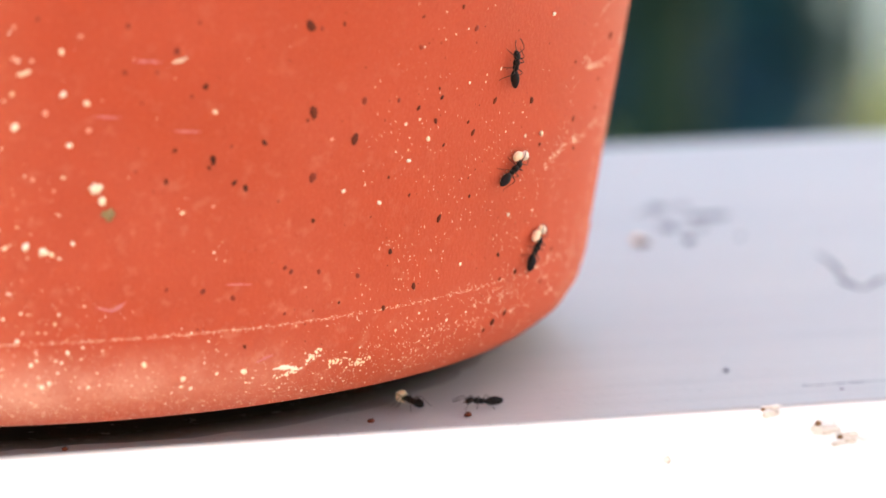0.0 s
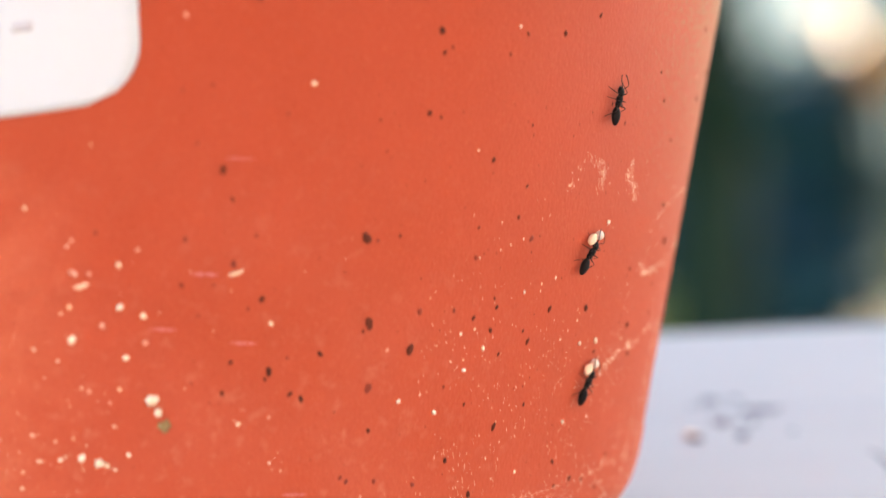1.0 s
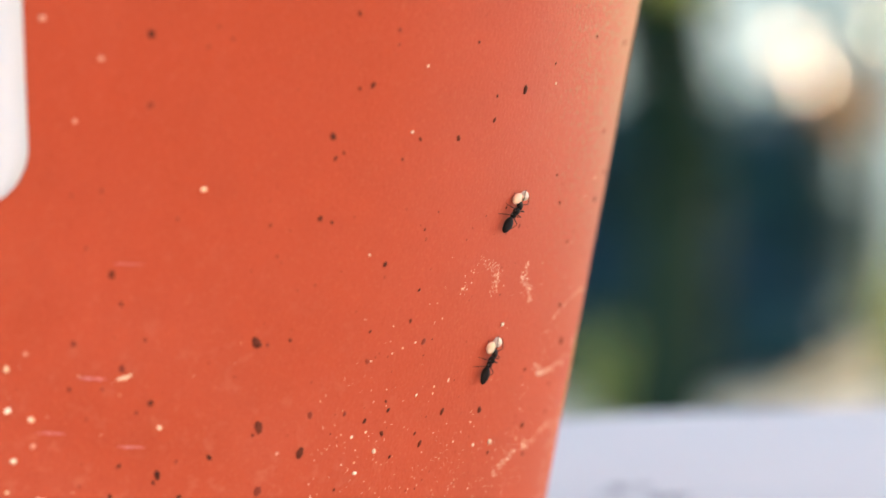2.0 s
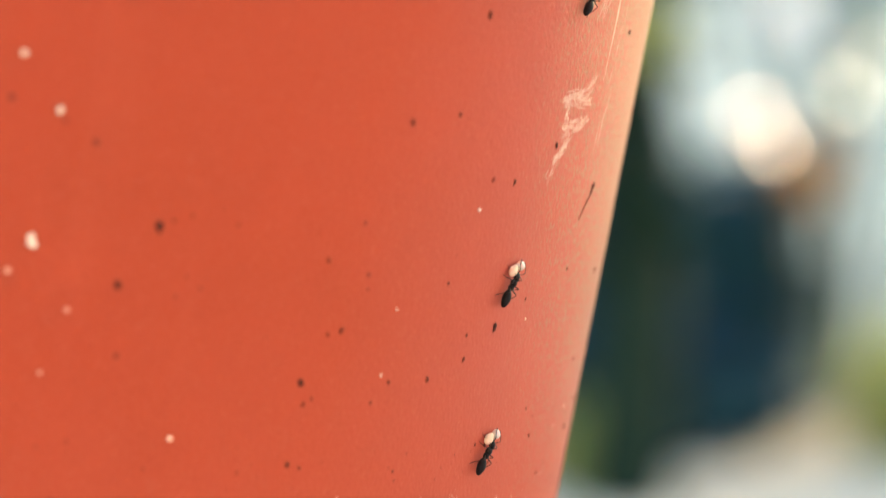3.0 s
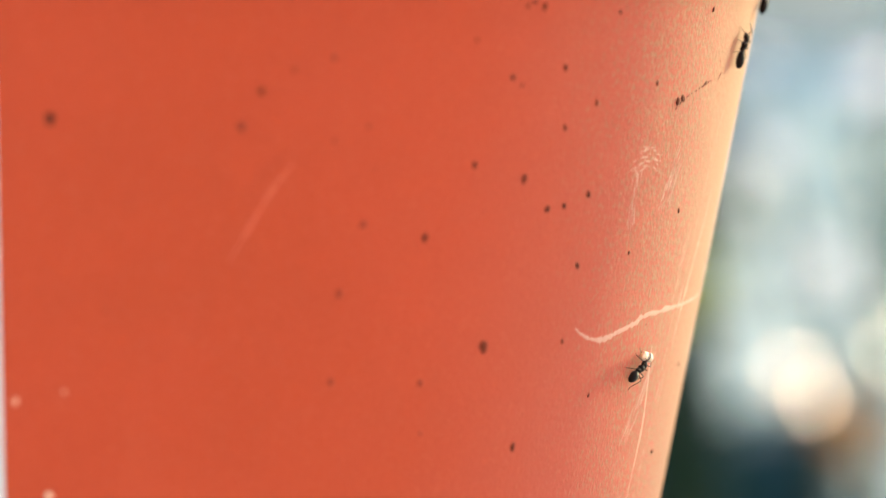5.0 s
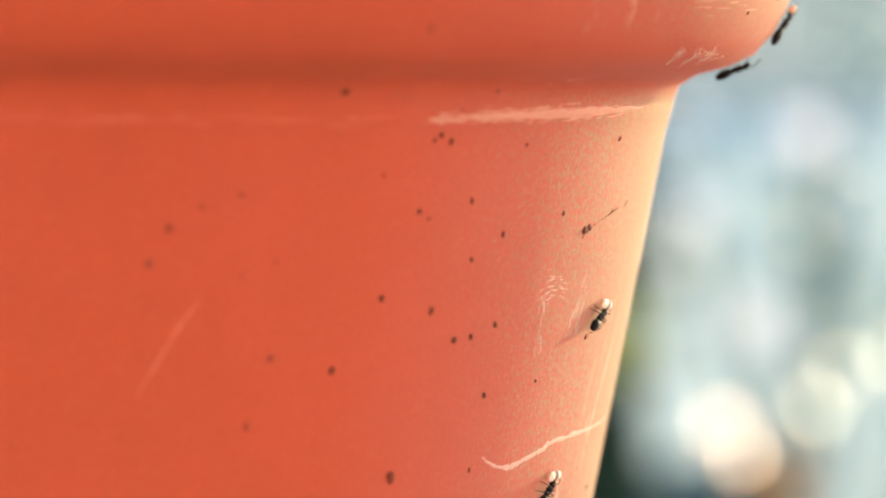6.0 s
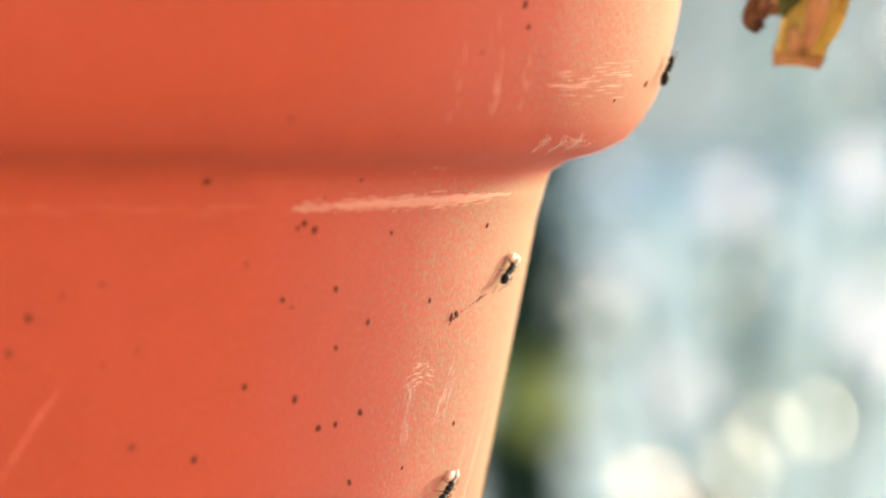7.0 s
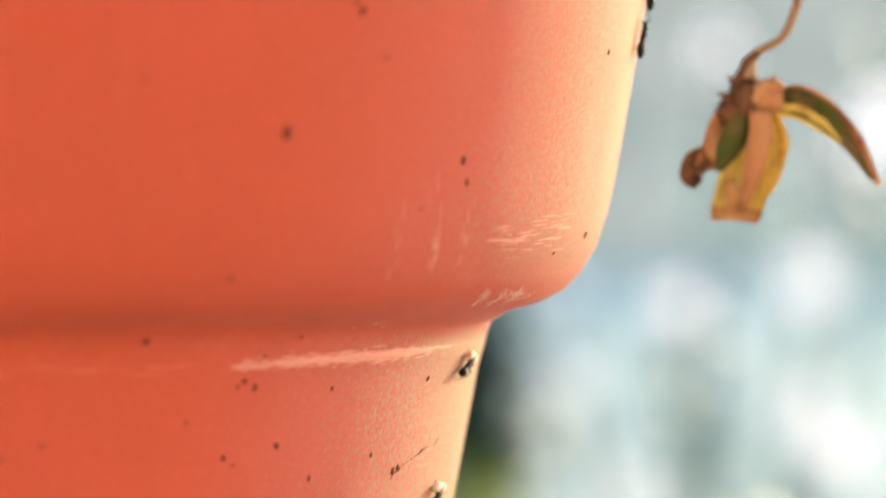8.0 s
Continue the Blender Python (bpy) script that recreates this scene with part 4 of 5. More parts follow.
    c = thing("soil_crumb", speck_mesh("soil_crumb", OLIVE, 7, (1, 1.1, 0.7), 0.8), "olive-brown crumb of soil stuck to the pot", "crumb", "pale crumbs on the pot", at=surface_pose(15.9, 21.2, 20, 0.15) @ Matrix.Diagonal((0.00045, 0.00045, 0.00045, 1)))


def crust(name, label, points, width, height, material, seed, ragged=0.5, steps=10):
    """A thin raised crust that follows points of (degrees, height) over the wall."""
    rng = random.Random(seed)
    line = smooth_line(points, steps)
    bm = bmesh.new()
    rings = []
    for i, (a, z) in enumerate(line):
        a2, z2 = line[min(i + 1, len(line) - 1)]
        a1, z1 = line[max(i - 1, 0)]
        r = radius(z)
        way = np.array([radians(a2 - a1) * r, z2 - z1])
        way = way / (np.linalg.norm(way) + 1e-9)
        side = np.array([-way[1], way[0]])
        z += 0.5 * width * noise.noise(Vector((i * 0.35, seed, 0)))
        w = width * (1 + ragged * rng.uniform(-1, 1)) * min(1, 0.25 + 3 * min(i, len(line) - 1 - i) / len(line))
        ring = []
        for s, h in ((-1, -0.01), (-0.5, height), (0.5, height * rng.uniform(0.6, 1.2)), (1, -0.01)):
            q = side * w * s
            ring.append(bm.verts.new(on_pot(a + math.degrees(q[0] / r), z + q[1], h)[0]))
        rings.append(ring)
    for p, q in zip(rings, rings[1:]):
        for k in range(3):
            bm.faces.new((p[k], q[k], q[k + 1], p[k + 1]))
    bmesh.ops.recalc_face_normals(bm, faces=bm.faces)
    return thing(name, mesh(name, bm, material), label, "dirt")


def fleck_trail(name, label, points, count, spread, size, material, seed):
    """Flecks of dried soil strewn along a line of (degrees, height)."""
    line = smooth_line(points, 12)

    def place(rng):
        while True:
            i = rng.randrange(len(line))
            if noise.noise(Vector((i * 0.22, seed * 3.1, 0))) > -0.15:
                a, z = line[i]
                return a + rng.gauss(0, spread) / radians(1) / radius(z), z + rng.gauss(0, spread)

    scatter(name, material, label, count, place, lambda q: (size * q.uniform(0.5, 1.5), size * q.uniform(0.5, 2.0)), seed)


def brush(name, label, strokes, spread, material, seed, reach=1.0):
    """Bundles of fine scratches; each stroke is three points of (degrees, height) and a count."""
    rng = random.Random(seed)
    bm = bmesh.new()
    for p, q, e, count in strokes:
        for _ in range(int(count * 1.7)):
            lo = rng.uniform(0, 0.85)
            hi = min(1.0, lo + reach * rng.uniform(0.2, 0.9))
            da, dz, w = rng.gauss(0, spread * 0.7), rng.gauss(0, spread), rng.uniform(0.014, 0.052)
            last = None
            for k in range(7):
                t = lo + (hi - lo) * k / 6
                a = p[0] * (1 - t) ** 2 + 2 * t * (1 - t) * (2 * q[0] - (p[0] + e[0]) / 2) + e[0] * t * t
                z = p[1] * (1 - t) ** 2 + 2 * t * (1 - t) * (2 * q[1] - (p[1] + e[1]) / 2) + e[1] * t * t + dz
                z += 0.06 * noise.noise(Vector((t * 6, seed, da * 9)))
                a += math.degrees(da / radius(z))
                h = w * (0.25 + math.sin(math.pi * k / 6))
                run = abs(e[0] - p[0]) * radians(1) * radius(z) > abs(e[1] - p[1])
                side = (0, h) if run else (math.degrees(h / radius(z)), 0)
                row = [bm.verts.new(on_pot(a + side[0] * s, z + side[1] * s, 0.008 if s == 0 else 0.003)[0]) for s in (-1, 0, 1)]
                if last:
                    for j in (0, 1):
                        bm.faces.new((last[j], row[j], row[j + 1], last[j + 1]))
                last = row
    bmesh.ops.recalc_face_normals(bm, faces=bm.faces)
    thing(name, mesh(name, bm, material), label, "dirt", kind="stuff")


def crusts():
    crust("scrape", "wavy pale scrape on the pot wall", ((55.4, 89.0), (57.0, 88.2), (59.1, 87.8), (61.3, 88.2), (64.3, 88.8), (65.3, 89.2), (70.9, 89.4), (78.7, 89.5), (83.9, 89.8)), 0.25, 0.012, SCUFF, 1, 0.5)
    brush("scrape", "zigzag pale brushed scrape on the pot wall", (((67.6, 73.6), (65.4, 72.4), (62.0, 72.1), 26), ((61.9, 72.2), (64.5, 71.9), (68.0, 71.5), 16), ((67.4, 70.2), (65.0, 69.6), (62.5, 69.5), 30),
                                                                           ((63.4, 71.2), (63.0, 70.4), (63.6, 69.4), 22), ((64.2, 69.0), (63.6, 68.2), (62.0, 67.0), 34), ((62.6, 67.2), (62.0, 66.4), (61.4, 65.4), 10)), 0.30, SCUFF, 2, 0.4)
    brush("scrape", "long faint upright scratches on the pot wall", (((70.0, 66), (71.8, 80), (73.6, 94), 14), ((73.2, 92), (74.4, 100), (75.0, 107), 12)), 0.45, SCUFF, 3, 0.12)
    brush("scrape", "rubbed pale scuff on the pot wall", (((59.6, 102.0), (61.2, 102.6), (63.0, 102.2), 26), ((60.2, 102.0), (60.1, 100.0), (60.8, 97.0), 16), ((66.2, 103.0), (65.4, 100.5), (64.6, 98.6), 22),
                                                            ((67.2, 102.2), (66.4, 100.2), (66.0, 98.0), 14), ((72.0, 96.0), (71.6, 93.5), (71.2, 91.0), 16), ((69.4, 86.0), (68.0, 82.5), (65.6, 78.4), 24)), 0.5, SCUFF, 4, 0.35)
    for i, (line, n) in enumerate(((((61.8, 72.2), (64.1, 72.2), (66.8, 71.7)), 150), (((62.4, 69.8), (64.4, 70.05), (66.6, 70.0)), 140), (((62.0, 67.2), (63.2, 67.9), (64.0, 68.8)), 130), (((62.8, 71.4), (62.9, 70.9), (62.6, 70.2)), 60))):
        fleck_trail("scrape", "pale powder along a zigzag scrape on the pot wall", line, n, 0.22, 0.055, DUST, 70 + i)
    crust("scrape", "long pale upright rub on the pot wall", ((77.0, 99.0), (75.6, 94.0), (74.4, 90.3), (73.4, 86.0)), 0.20, 0.003, RUB_PALE, 36, 0.3)
    crust("scrape", "long pale upright rub on the pot wall", ((68.2, 86.5), (69.0, 82.5), (69.5, 79.2), (69.0, 73.0)), 0.18, 0.003, RUB_PALE, 37, 0.3)
    crust("scrape", "slanted faint scrape on the pot wall", ((25.7, 95.6), (27.9, 100.5), (29.4, 103.0)), 0.20, 0.008, FAINT, 5, 0.4)
    brush("scrape", "faint slanted rubs on the pot rim", (((52.6, 131.0), (53.2, 127.6), (54.2, 123.6), 8), ((49.4, 129.0), (49.8, 126.6), (50.4, 124.2), 5), ((55.6, 130.0), (56.2, 127.0), (57.0, 124.6), 6)), 0.6, RUB_GLINT, 17, 0.45)
    brush("scrape", "hazy level rub along the pot rim", (((57.0, 126.6), (64.0, 126.8), (71.0, 127.0), 20), ((60.0, 126.0), (65.0, 126.2), (70.0, 126.3), 8)), 0.6, RUB_GLINT, 18, 0.3)
    # the sky's highlight in the groove, painted on as pale strokes and a band
    brush("scrape", "pale strokes painted as the highlight along the rim groove", (((44.0, 116.5), (54.0, 116.65), (68.0, 116.95), 90), ((49.0, 116.6), (58.0, 116.75), (70.0, 117.0), 110)), 0.26, RUB_GLINT, 33, 0.10)
    brush("scrape", "faint strokes painting the dimmer highlight in the rim groove", (((10.0, 116.3), (25.0, 116.35), (46.0, 116.5), 34),), 0.22, FAINT, 44, 0.12)
    crust("scrape", "pale band painting the sky's highlight in the rim groove", ((47.0, 116.55), (52.0, 116.65), (58.0, 116.75), (64.0, 116.9), (71.0, 117.05)), 0.27, 0.010, RUB_GLINT, 45, 0.3)
    brush("scrape", "golden hatched scratches under the turn of the rim", (((62.0, 122.2), (62.6, 121.6), (63.4, 121.0), 16), ((64.6, 122.2), (65.2, 121.6), (66.0, 121.0), 18), ((67.2, 122.1), (67.8, 121.5), (68.6, 120.9), 18)), 0.30, SCUFF, 47, 0.6)
    fleck_trail("soil_trail", "golden flecks under the turn of the rim", ((65.4, 121.7), (68.0, 121.5), (71.2, 121.3)), 70, 0.22, 0.07, DUST, 19)
    fleck_trail("soil_trail", "traces of dust in the groove under the rim", ((54.6, 119.3), (56.2, 119.5), (57.8, 119.4)), 14, 0.15, 0.06, DUST, 20)
    fleck_trail("soil_trail", "curved trail of dried soil on the pot wall", ((53.0, 37.4), (53.4, 38.6), (54.8, 39.4), (56.8, 38.9), (57.7, 37.8), (57.2, 36.8)), 130, 0.30, 0.06, DUST, 6)
    fleck_trail("soil_trail", "thick patch of dried soil on the pot wall", ((62.3, 38.2), (62.0, 37.0), (63.2, 36.4), (64.4, 34.5)), 110, 0.30, 0.065, DUST, 7)
    fleck_trail("soil_trail", "trail of dried soil round the pot wall", ((67.5, 29.0), (69.1, 27.9), (70.5, 27.6), (74.0, 27.6), (79.3, 27.6), (83, 29.2)), 110, 0.22, 0.085, DUST, 8)
    fleck_trail("soil_trail", "thin scratch with dust round the pot wall", ((70.5, 32.4), (74.0, 33.3), (79.0, 33.6), (83.0, 33.0)), 60, 0.06, 0.06, DUST, 9)
    fleck_trail("soil_trail", "trail of dried soil low on the pot wall", ((62.6, 20.0), (65.0, 21.0), (68.0, 21.6), (70.1, 21.2), (74.0, 22.2), (80.0, 21.4)), 110, 0.22, 0.085, DUST, 10)
    fleck_trail("soil_trail", "pale dried splash above the pot base", ((36.5, 6.6), (38.0, 6.9), (39.6, 6.4), (41.0, 6.6)), 46, 0.2, 0.12, CRUMB, 11)
    fleck_trail("soil_trail", "pale dried splash above the pot base", ((31.0, 6.4), (33.0, 6.6), (34.5, 7.6), (35.6, 7.9)), 46, 0.2, 0.12, CRUMB, 12)
    fleck_trail("soil_trail", "band of pale dust low on the turn of the base", ((46.9, 7.7), (49.8, 8.0), (53.0, 8.0), (55.6, 8.0), (60.6, 7.8), (64.4, 7.5)), 70, 0.16, 0.06, DUST, 21)
    fleck_trail("soil_trail", "dense pale dust below the moulded seam", ((53.5, 9.4), (54.9, 9.4), (57.6, 9.4), (59.6, 9.4), (61.5, 9.2)), 50, 0.2, 0.06, DUST, 22)
    crust("dried_drip", "curled pale drip mark on the pot wall", ((15.0, 13.6), (16.4, 13.3), (17.5, 13.9)), 0.16, 0.01, RUB, 23, 0.3, 8)
    crust("dried_drip", "small pale lime streak above the pot base", ((30.9, 7.0), (32.2, 7.05), (33.5, 6.7)), 0.2, 0.03, CRUMB, 24, 0.5, 8)
    crust("dried_drip", "small pale lime streak above the pot base", ((29.2, 7.8), (30.0, 8.1), (30.7, 8.3)), 0.14, 0.02, RUB, 25, 0.5, 8)
    crust("stain_streak", "thin brown streak with a dark blob on the pot", ((69.2, 61.3), (70.1, 62.4), (71.0, 63.2), (71.5, 64.0)), 0.10, 0.06, STAIN, 13, 0.6, 8)
    fleck_trail("stain_streak", "dotted brown streak on the pot wall", ((64.2, 106.4), (65.1, 107.1), (67.0, 107.7), (68.8, 108.25), (70.2, 108.6)), 70, 0.05, 0.075, DIRT, 14)
    fleck_trail("stain_streak", "dark dot at the end of a brown streak", ((64.9, 106.9), (65.2, 107.1), (65.4, 107.3)), 20, 0.08, 0.12, DIRT, 15)
    fleck_trail("stain_streak", "dark dot at the end of a brown streak", ((68.5, 108.15), (68.8, 108.3), (69.1, 108.4)), 18, 0.06, 0.09, DIRT, 34)
    fleck_trail("stain_streak", "dark dot beyond a brown streak", ((71.7, 108.6), (72.1, 108.9), (72.4, 109.2)), 18, 0.05, 0.09, DIRT, 35)
    fleck_trail("stain_streak", "dark blob at the top of a thin streak", ((71.1, 63.3), (71.3, 63.7), (71.5, 64.1)), 40, 0.09, 0.17, DIRT, 16)
    for i, (a, z, w) in enumerate(((17.6, 33.4, 0.26), (14.5, 29.1, 0.26), (20.9, 27.6, 0.24), (20, 42.5, 0.14), (26, 14.6, 0.2))):
        crust("rub_mark", "faint pink rub mark on the pot wall", ((a, z + 0.1), (a + 1.1, z), (a + 2.3, z - 0.1)), w * 0.5, 0.004, RUB, 30 + i, 0.4, 6)
    for i, (a, z) in enumerate(((20.6, 33.3), (8.8, 32.8))):
        crust("husk_scrap", "tan scrap of husk stuck to the pot", ((a, z - 0.1), (a + 0.6, z), (a + 1.2, z + 0.25)), 0.16, 0.10, DUST, 50 + i, 0.3, 5)


dirt()
crusts()


# ---- litter on the rail ----
def rail_litter():
    rng = random.Random(8)
    # x, y in metres and half width in mm
    for x, y, r, material, text in ((0.0617, 0.0432, 0.7, CRUMB, "pale crumb lying on the rail"), (0.0622, 0.0418, 0.55, DIRT, "dark crumb lying on the rail"), (0.0671, 0.0436, 0.6, SMEAR, "grey crumb lying on the rail"),
                                    (0.0437, -0.0334, 0.36, DIRT, "dark scrap lying on the rail"), (0.0356, -0.0356, 0.3, DIRT, "dark scrap lying on the rail"), (0.0666, -0.0168, 0.26, SMEAR, "dark scrap lying on the rail"),
                                    (0.0761, -0.0239, 0.16, SMEAR, "dark scrap lying on the rail"), (0.0109, -0.0452, 0.3, DIRT, "dark scrap lying on the rail"), (0.0725, 0.046, 0.3, SMEAR, "grey crumb lying on the rail")):
        bm = bmesh.new()
        blob(bm, (0, 0, 0), (1, 0.8, 0.6), 2, 0.6)
        blob(bm, (0.9, 0.3, -0.15), (0.5, 0.4, 0.35), 1, 0.6)
        thing("crumb", mesh("crumb", bm, material), text, "crumb", "crumbs on the rail", at=pose(x, y, 0.4 * r * MM, 0, 0, rng.uniform(0, 360)) @ Matrix.Diagonal((r * MM, r * MM, r * MM, 1)))
    for x, y, s, seed in ((0.0672, 0.0515, 2.6, 1), (0.0652, 0.0618, 3.2, 2), (0.0700, 0.0575, 2.2, 5)):
        rng = random.Random(seed)
        bm = bmesh.new()
        for _ in range(10):
            c = Vector((rng.uniform(-1, 1) * s, rng.uniform(-0.5, 0.5) * s, 0.08))
            blob(bm, c, (rng.uniform(0.25, 0.8), rng.uniform(0.2, 0.5), 0.12), 1, 0.7)
        thing("dirt_smear", mesh("dirt_smear", bm, SMEAR), "dark smeared droppings on the painted rail", "dirt", "smears on the rail", kind="stuff", at=pose(x, y, 0, 0, 0, TURN) @ Matrix.Diagonal((MM, MM, MM, 1)))
    # bent dark squiggles, and a hairline scratch by the front edge
    for line, w in ((((79.6, 36.5), (80.4, 33.9), (81.0, 28.2), (81.0, 26.2)), 0.26), (((80.6, 24.0), (82.1, 19.8), (83.4, 21.0), (84.7, 23.9), (86.2, 23.2)), 0.34), (((72.8, -22.4), (74.3, -22.2), (77.2, -21.2), (79.9, -20.4), (83, -19.4)), 0.11)):
        rng = random.Random(int(w * 100))
        pts = smooth_line(line, 8)
        bm = tube(bmesh.new(), [(p[0] * MM, p[1] * MM, 0.02 * MM) for p in pts], [w * rng.uniform(0.3, 1.2) * MM for p in pts], 6)
        for v in bm.verts:
            v.co.z *= 0.5
        thing("dirt_streak", mesh("dirt_streak", bm, SMEAR), "thin dark streak of dirt on the painted rail", "dirt", "smears on the rail")
    # dry pale scraps of web and husk on the front edge
    for x, z, seed, k in ((0.0748, -0.0020, 1, 1.5), (0.0694, -0.0004, 2, 1.1), (0.0768, -0.0033, 3, 1.4)):
        rng = random.Random(seed)
        bm = bmesh.new()
        for _ in range(5):
            p = Vector((rng.uniform(-0.9, 0.9), -0.12, rng.uniform(-0.5, 0.5)))
            tube(bm, [p, p + Vector((rng.uniform(0.3, 1), -0.1, rng.uniform(-0.35, 0.1))), p + Vector((rng.uniform(0.8, 1.9), 0.1, rng.uniform(-0.7, 0.0)))], [0.03, 0.025, 0.01], 5)
        for _ in range(4):
            blob(bm, (rng.uniform(-0.8, 0.8), -0.06, rng.uniform(-0.4, 0.3)), (rng.uniform(0.15, 0.5), 0.14, rng.uniform(0.1, 0.25)), 2, 0.9)
        u = RAIL.inverted() @ Vector((x, -0.03, 0))
        husk = thing("dry_husk", mesh("dry_husk", bm, HUSK), "pale dry husk caught in web on the rail edge", "husk", "husks on the rail edge", at=RAIL @ pose(u.x, -0.0471, z) @ Matrix.Diagonal((k * MM, k * MM, k * MM, 1)))
        part("seed", blob(bmesh.new(), (-0.6, -0.2, 0.15), (0.19, 0.14, 0.14), 2, 0.8), STEM, husk, "small brown seed")
    u = RAIL.inverted() @ Vector((0.0611, -0.0343, 0))
    thing("crumb", speck_mesh("crumb", HUSK, 3, (1, 0.5, 0.8), 0.8), "tan crumb stuck to the rail edge", "crumb", "crumbs on the rail", at=RAIL @ pose(u.x, -0.0471, -0.0041) @ Matrix.Diagonal((0.42 * MM, 0.42 * MM, 0.42 * MM, 1)))
    # a ragged line of lifted paint along the edge board
    rng = random.Random(31)
    bm = bmesh.new()
    for _ in range(150):
        x = rng.uniform(0.030, 0.13)
        blob(bm, (x, -0.0470, -0.0069 + rng.gauss(0, 0.00022)), (rng.uniform(0.2, 0.7) * MM, 0.10 * MM, rng.uniform(0.06, 0.16) * MM), 1, 0.8)
    thing("paint_chips", mesh("paint_chips", bm, CHIP), "ragged line of lifted grey paint along the rail edge", "paint", kind="stuff", at=RAIL)


rail_litter()


# ---- the dried flower that hangs over the rim ----
def petal(line, widths, cup, thick, steps=6):
    """A long petal along a line, cupped across and with some thickness; mm."""
    pts = smooth_line(line, steps)
    ws = np.interp(np.linspace(0, 1, len(pts)), np.linspace(0, 1, len(widths)), widths)
    bm = bmesh.new()
    rows = []
    for i, p in enumerate(pts):
        way = Vector(pts[min(i + 1, len(pts) - 1)] - pts[max(i - 1, 0)]).normalized()
        side = way.cross(Vector((0.1, -1, 0.05))).normalized()
        n = side.cross(way)
        row = []
        for k in range(7):
            s = k / 3 - 1
            q = Vector(p) + side * ws[i] * s + n * (cup * ws[i] * (s * s - 0.4) + 0.12 * ws[i] * noise.noise(Vector((i * 0.5, k, cup * 7))))
            row.append(bm.verts.new(q))
        rows.append(row)
    for a, b in zip(rows, rows[1:]):
        for k in range(6):
            bm.faces.new((a[k], a[k + 1], b[k + 1], b[k]))
    made = bmesh.ops.extrude_face_region(bm, geom=bm.faces[:])
    bm.normal_update()
    for v in made["geom"]:
        if isinstance(v, bmesh.types.BMVert):
            v.co += Vector((0, 1, 0)) * thick
    bmesh.ops.recalc_face_normals(bm, faces=bm.faces)
    for v in bm.verts:
        v.co *= 0.93 * MM
    return bm


FLOWER = (0.0906, -0.055, 0.1390)


def dried_flower():
    f = thing("dried_flower", None, "withered brown and yellow flower hanging over the pot rim", "flower", at=pose(*FLOWER))
    stem = smooth_line([(0, 0, 0), (0.6, 0, 1.9), (2.6, 0.5, 3.2), (3.7, 1, 5.6), (4.4, 2, 9.0), (3.0, 6, 15), (-6, 16, 21), (-20, 32, 22), (-34, 42, 14), (-46, 46, -2)], 6)
    bm = tube(bmesh.new(), [Vector(p) * MM for p in stem], list(np.interp(np.linspace(0, 1, len(stem)), [0, 0.06, 0.2, 1], [0.0007, 0.00036, 0.0003, 0.0006])), 8)
    part("stem", bm, STEM, f, "thin dry brown stem")
    bm = blob(bmesh.new(), (-0.0002, 0, -0.0014), (0.00100, 0.00100, 0.00160), 3, 0.7)
    for a, b in (((-0.6, 0, -0.6), (-1.6, -0.3, 0.1)), ((-0.8, 0, -1.6), (-2.4, -0.2, -1.2)), ((-0.8, 0, -2.2), (-2.3, 0.1, -2.6)), ((0, 0, -0.2), (-0.3, -0.3, 1.0))):
        tube(bm, [Vector(a) * MM, (Vector(a) + Vector(b)) * 0.5 * MM, Vector(b) * MM], [0.0004, 0.0003, 0.0001], 6)
    blob(bm, (-0.0015, 0.0001, -0.0026), (0.00084, 0.00076, 0.00092), 3, 0.7)
    tube(bm, [(-0.0009, 0, -0.0014), (-0.0005, 0, 0.0001), (-0.0001, 0, 0.0012), (0.0007, 0, 0.0020)], [0.0007, 0.00055, 0.00048, 0.00036], 8)
    part("calyx", bm, PETAL_BROWN, f, "dark brown dried calyx")
    bm = blob(bmesh.new(), (0.0013, -0.0002, -0.0011), (0.0013, 0.0011, 0.0013), 3, 0.6)
    part("bud", bm, PETAL_SALMON, f, "salmon brown dried bud")
    corolla = part("corolla", petal(((0.6, 0, -2.2), (0.5, 0.3, -5), (-0.2, 0.4, -8), (-0.9, 0.3, -11.0)), (1.0, 2.0, 2.2, 2.1), 0.55, 0.25), PETAL, f, "yellow dried petal with a brown tip")
    part("petal_tip", petal(((-0.85, 0.25, -10.4), (-0.95, 0.2, -11.0), (-1.0, 0.3, -11.7)), (2.15, 2.1, 1.9), 0.55, 0.3), PETAL_TIP, corolla, "brown withered petal tip")
    part("petal", petal(((1.4, 0.8, -2.2), (1.9, 1.2, -5), (1.3, 1.2, -8), (0.4, 1.0, -10.4)), (0.7, 1.7, 1.5, 0.8), 0.4, 0.2), PETAL, f, "yellow dried petal")
    part("petal", petal(((-0.2, -0.4, -2.2), (-0.9, -0.8, -4.2), (-1.7, -0.9, -6.0), (-2.4, -0.7, -7.6)), (0.6, 1.1, 1.0, 0.3), -0.5, 0.2), PETAL_GREEN, f, "olive green dried petal")
    part("petal", petal(((-0.9, 0, -2.4), (-2.2, 0.2, -3.6), (-3.0, 0.2, -5.6), (-3.5, 0, -7.4)), (0.5, 0.9, 0.7, 0.9), 0.6, 0.25), PETAL_SALMON, f, "salmon brown dried petal")
    part("petal", petal(((-3.3, 0, -6.2), (-4.2, -0.2, -6.9), (-4.6, -0.2, -8.0), (-3.9, 0.1, -8.8)), (0.7, 1.1, 1.0, 0.4), 0.7, 0.3), PETAL_BROWN, f, "curled dark brown dried petal")
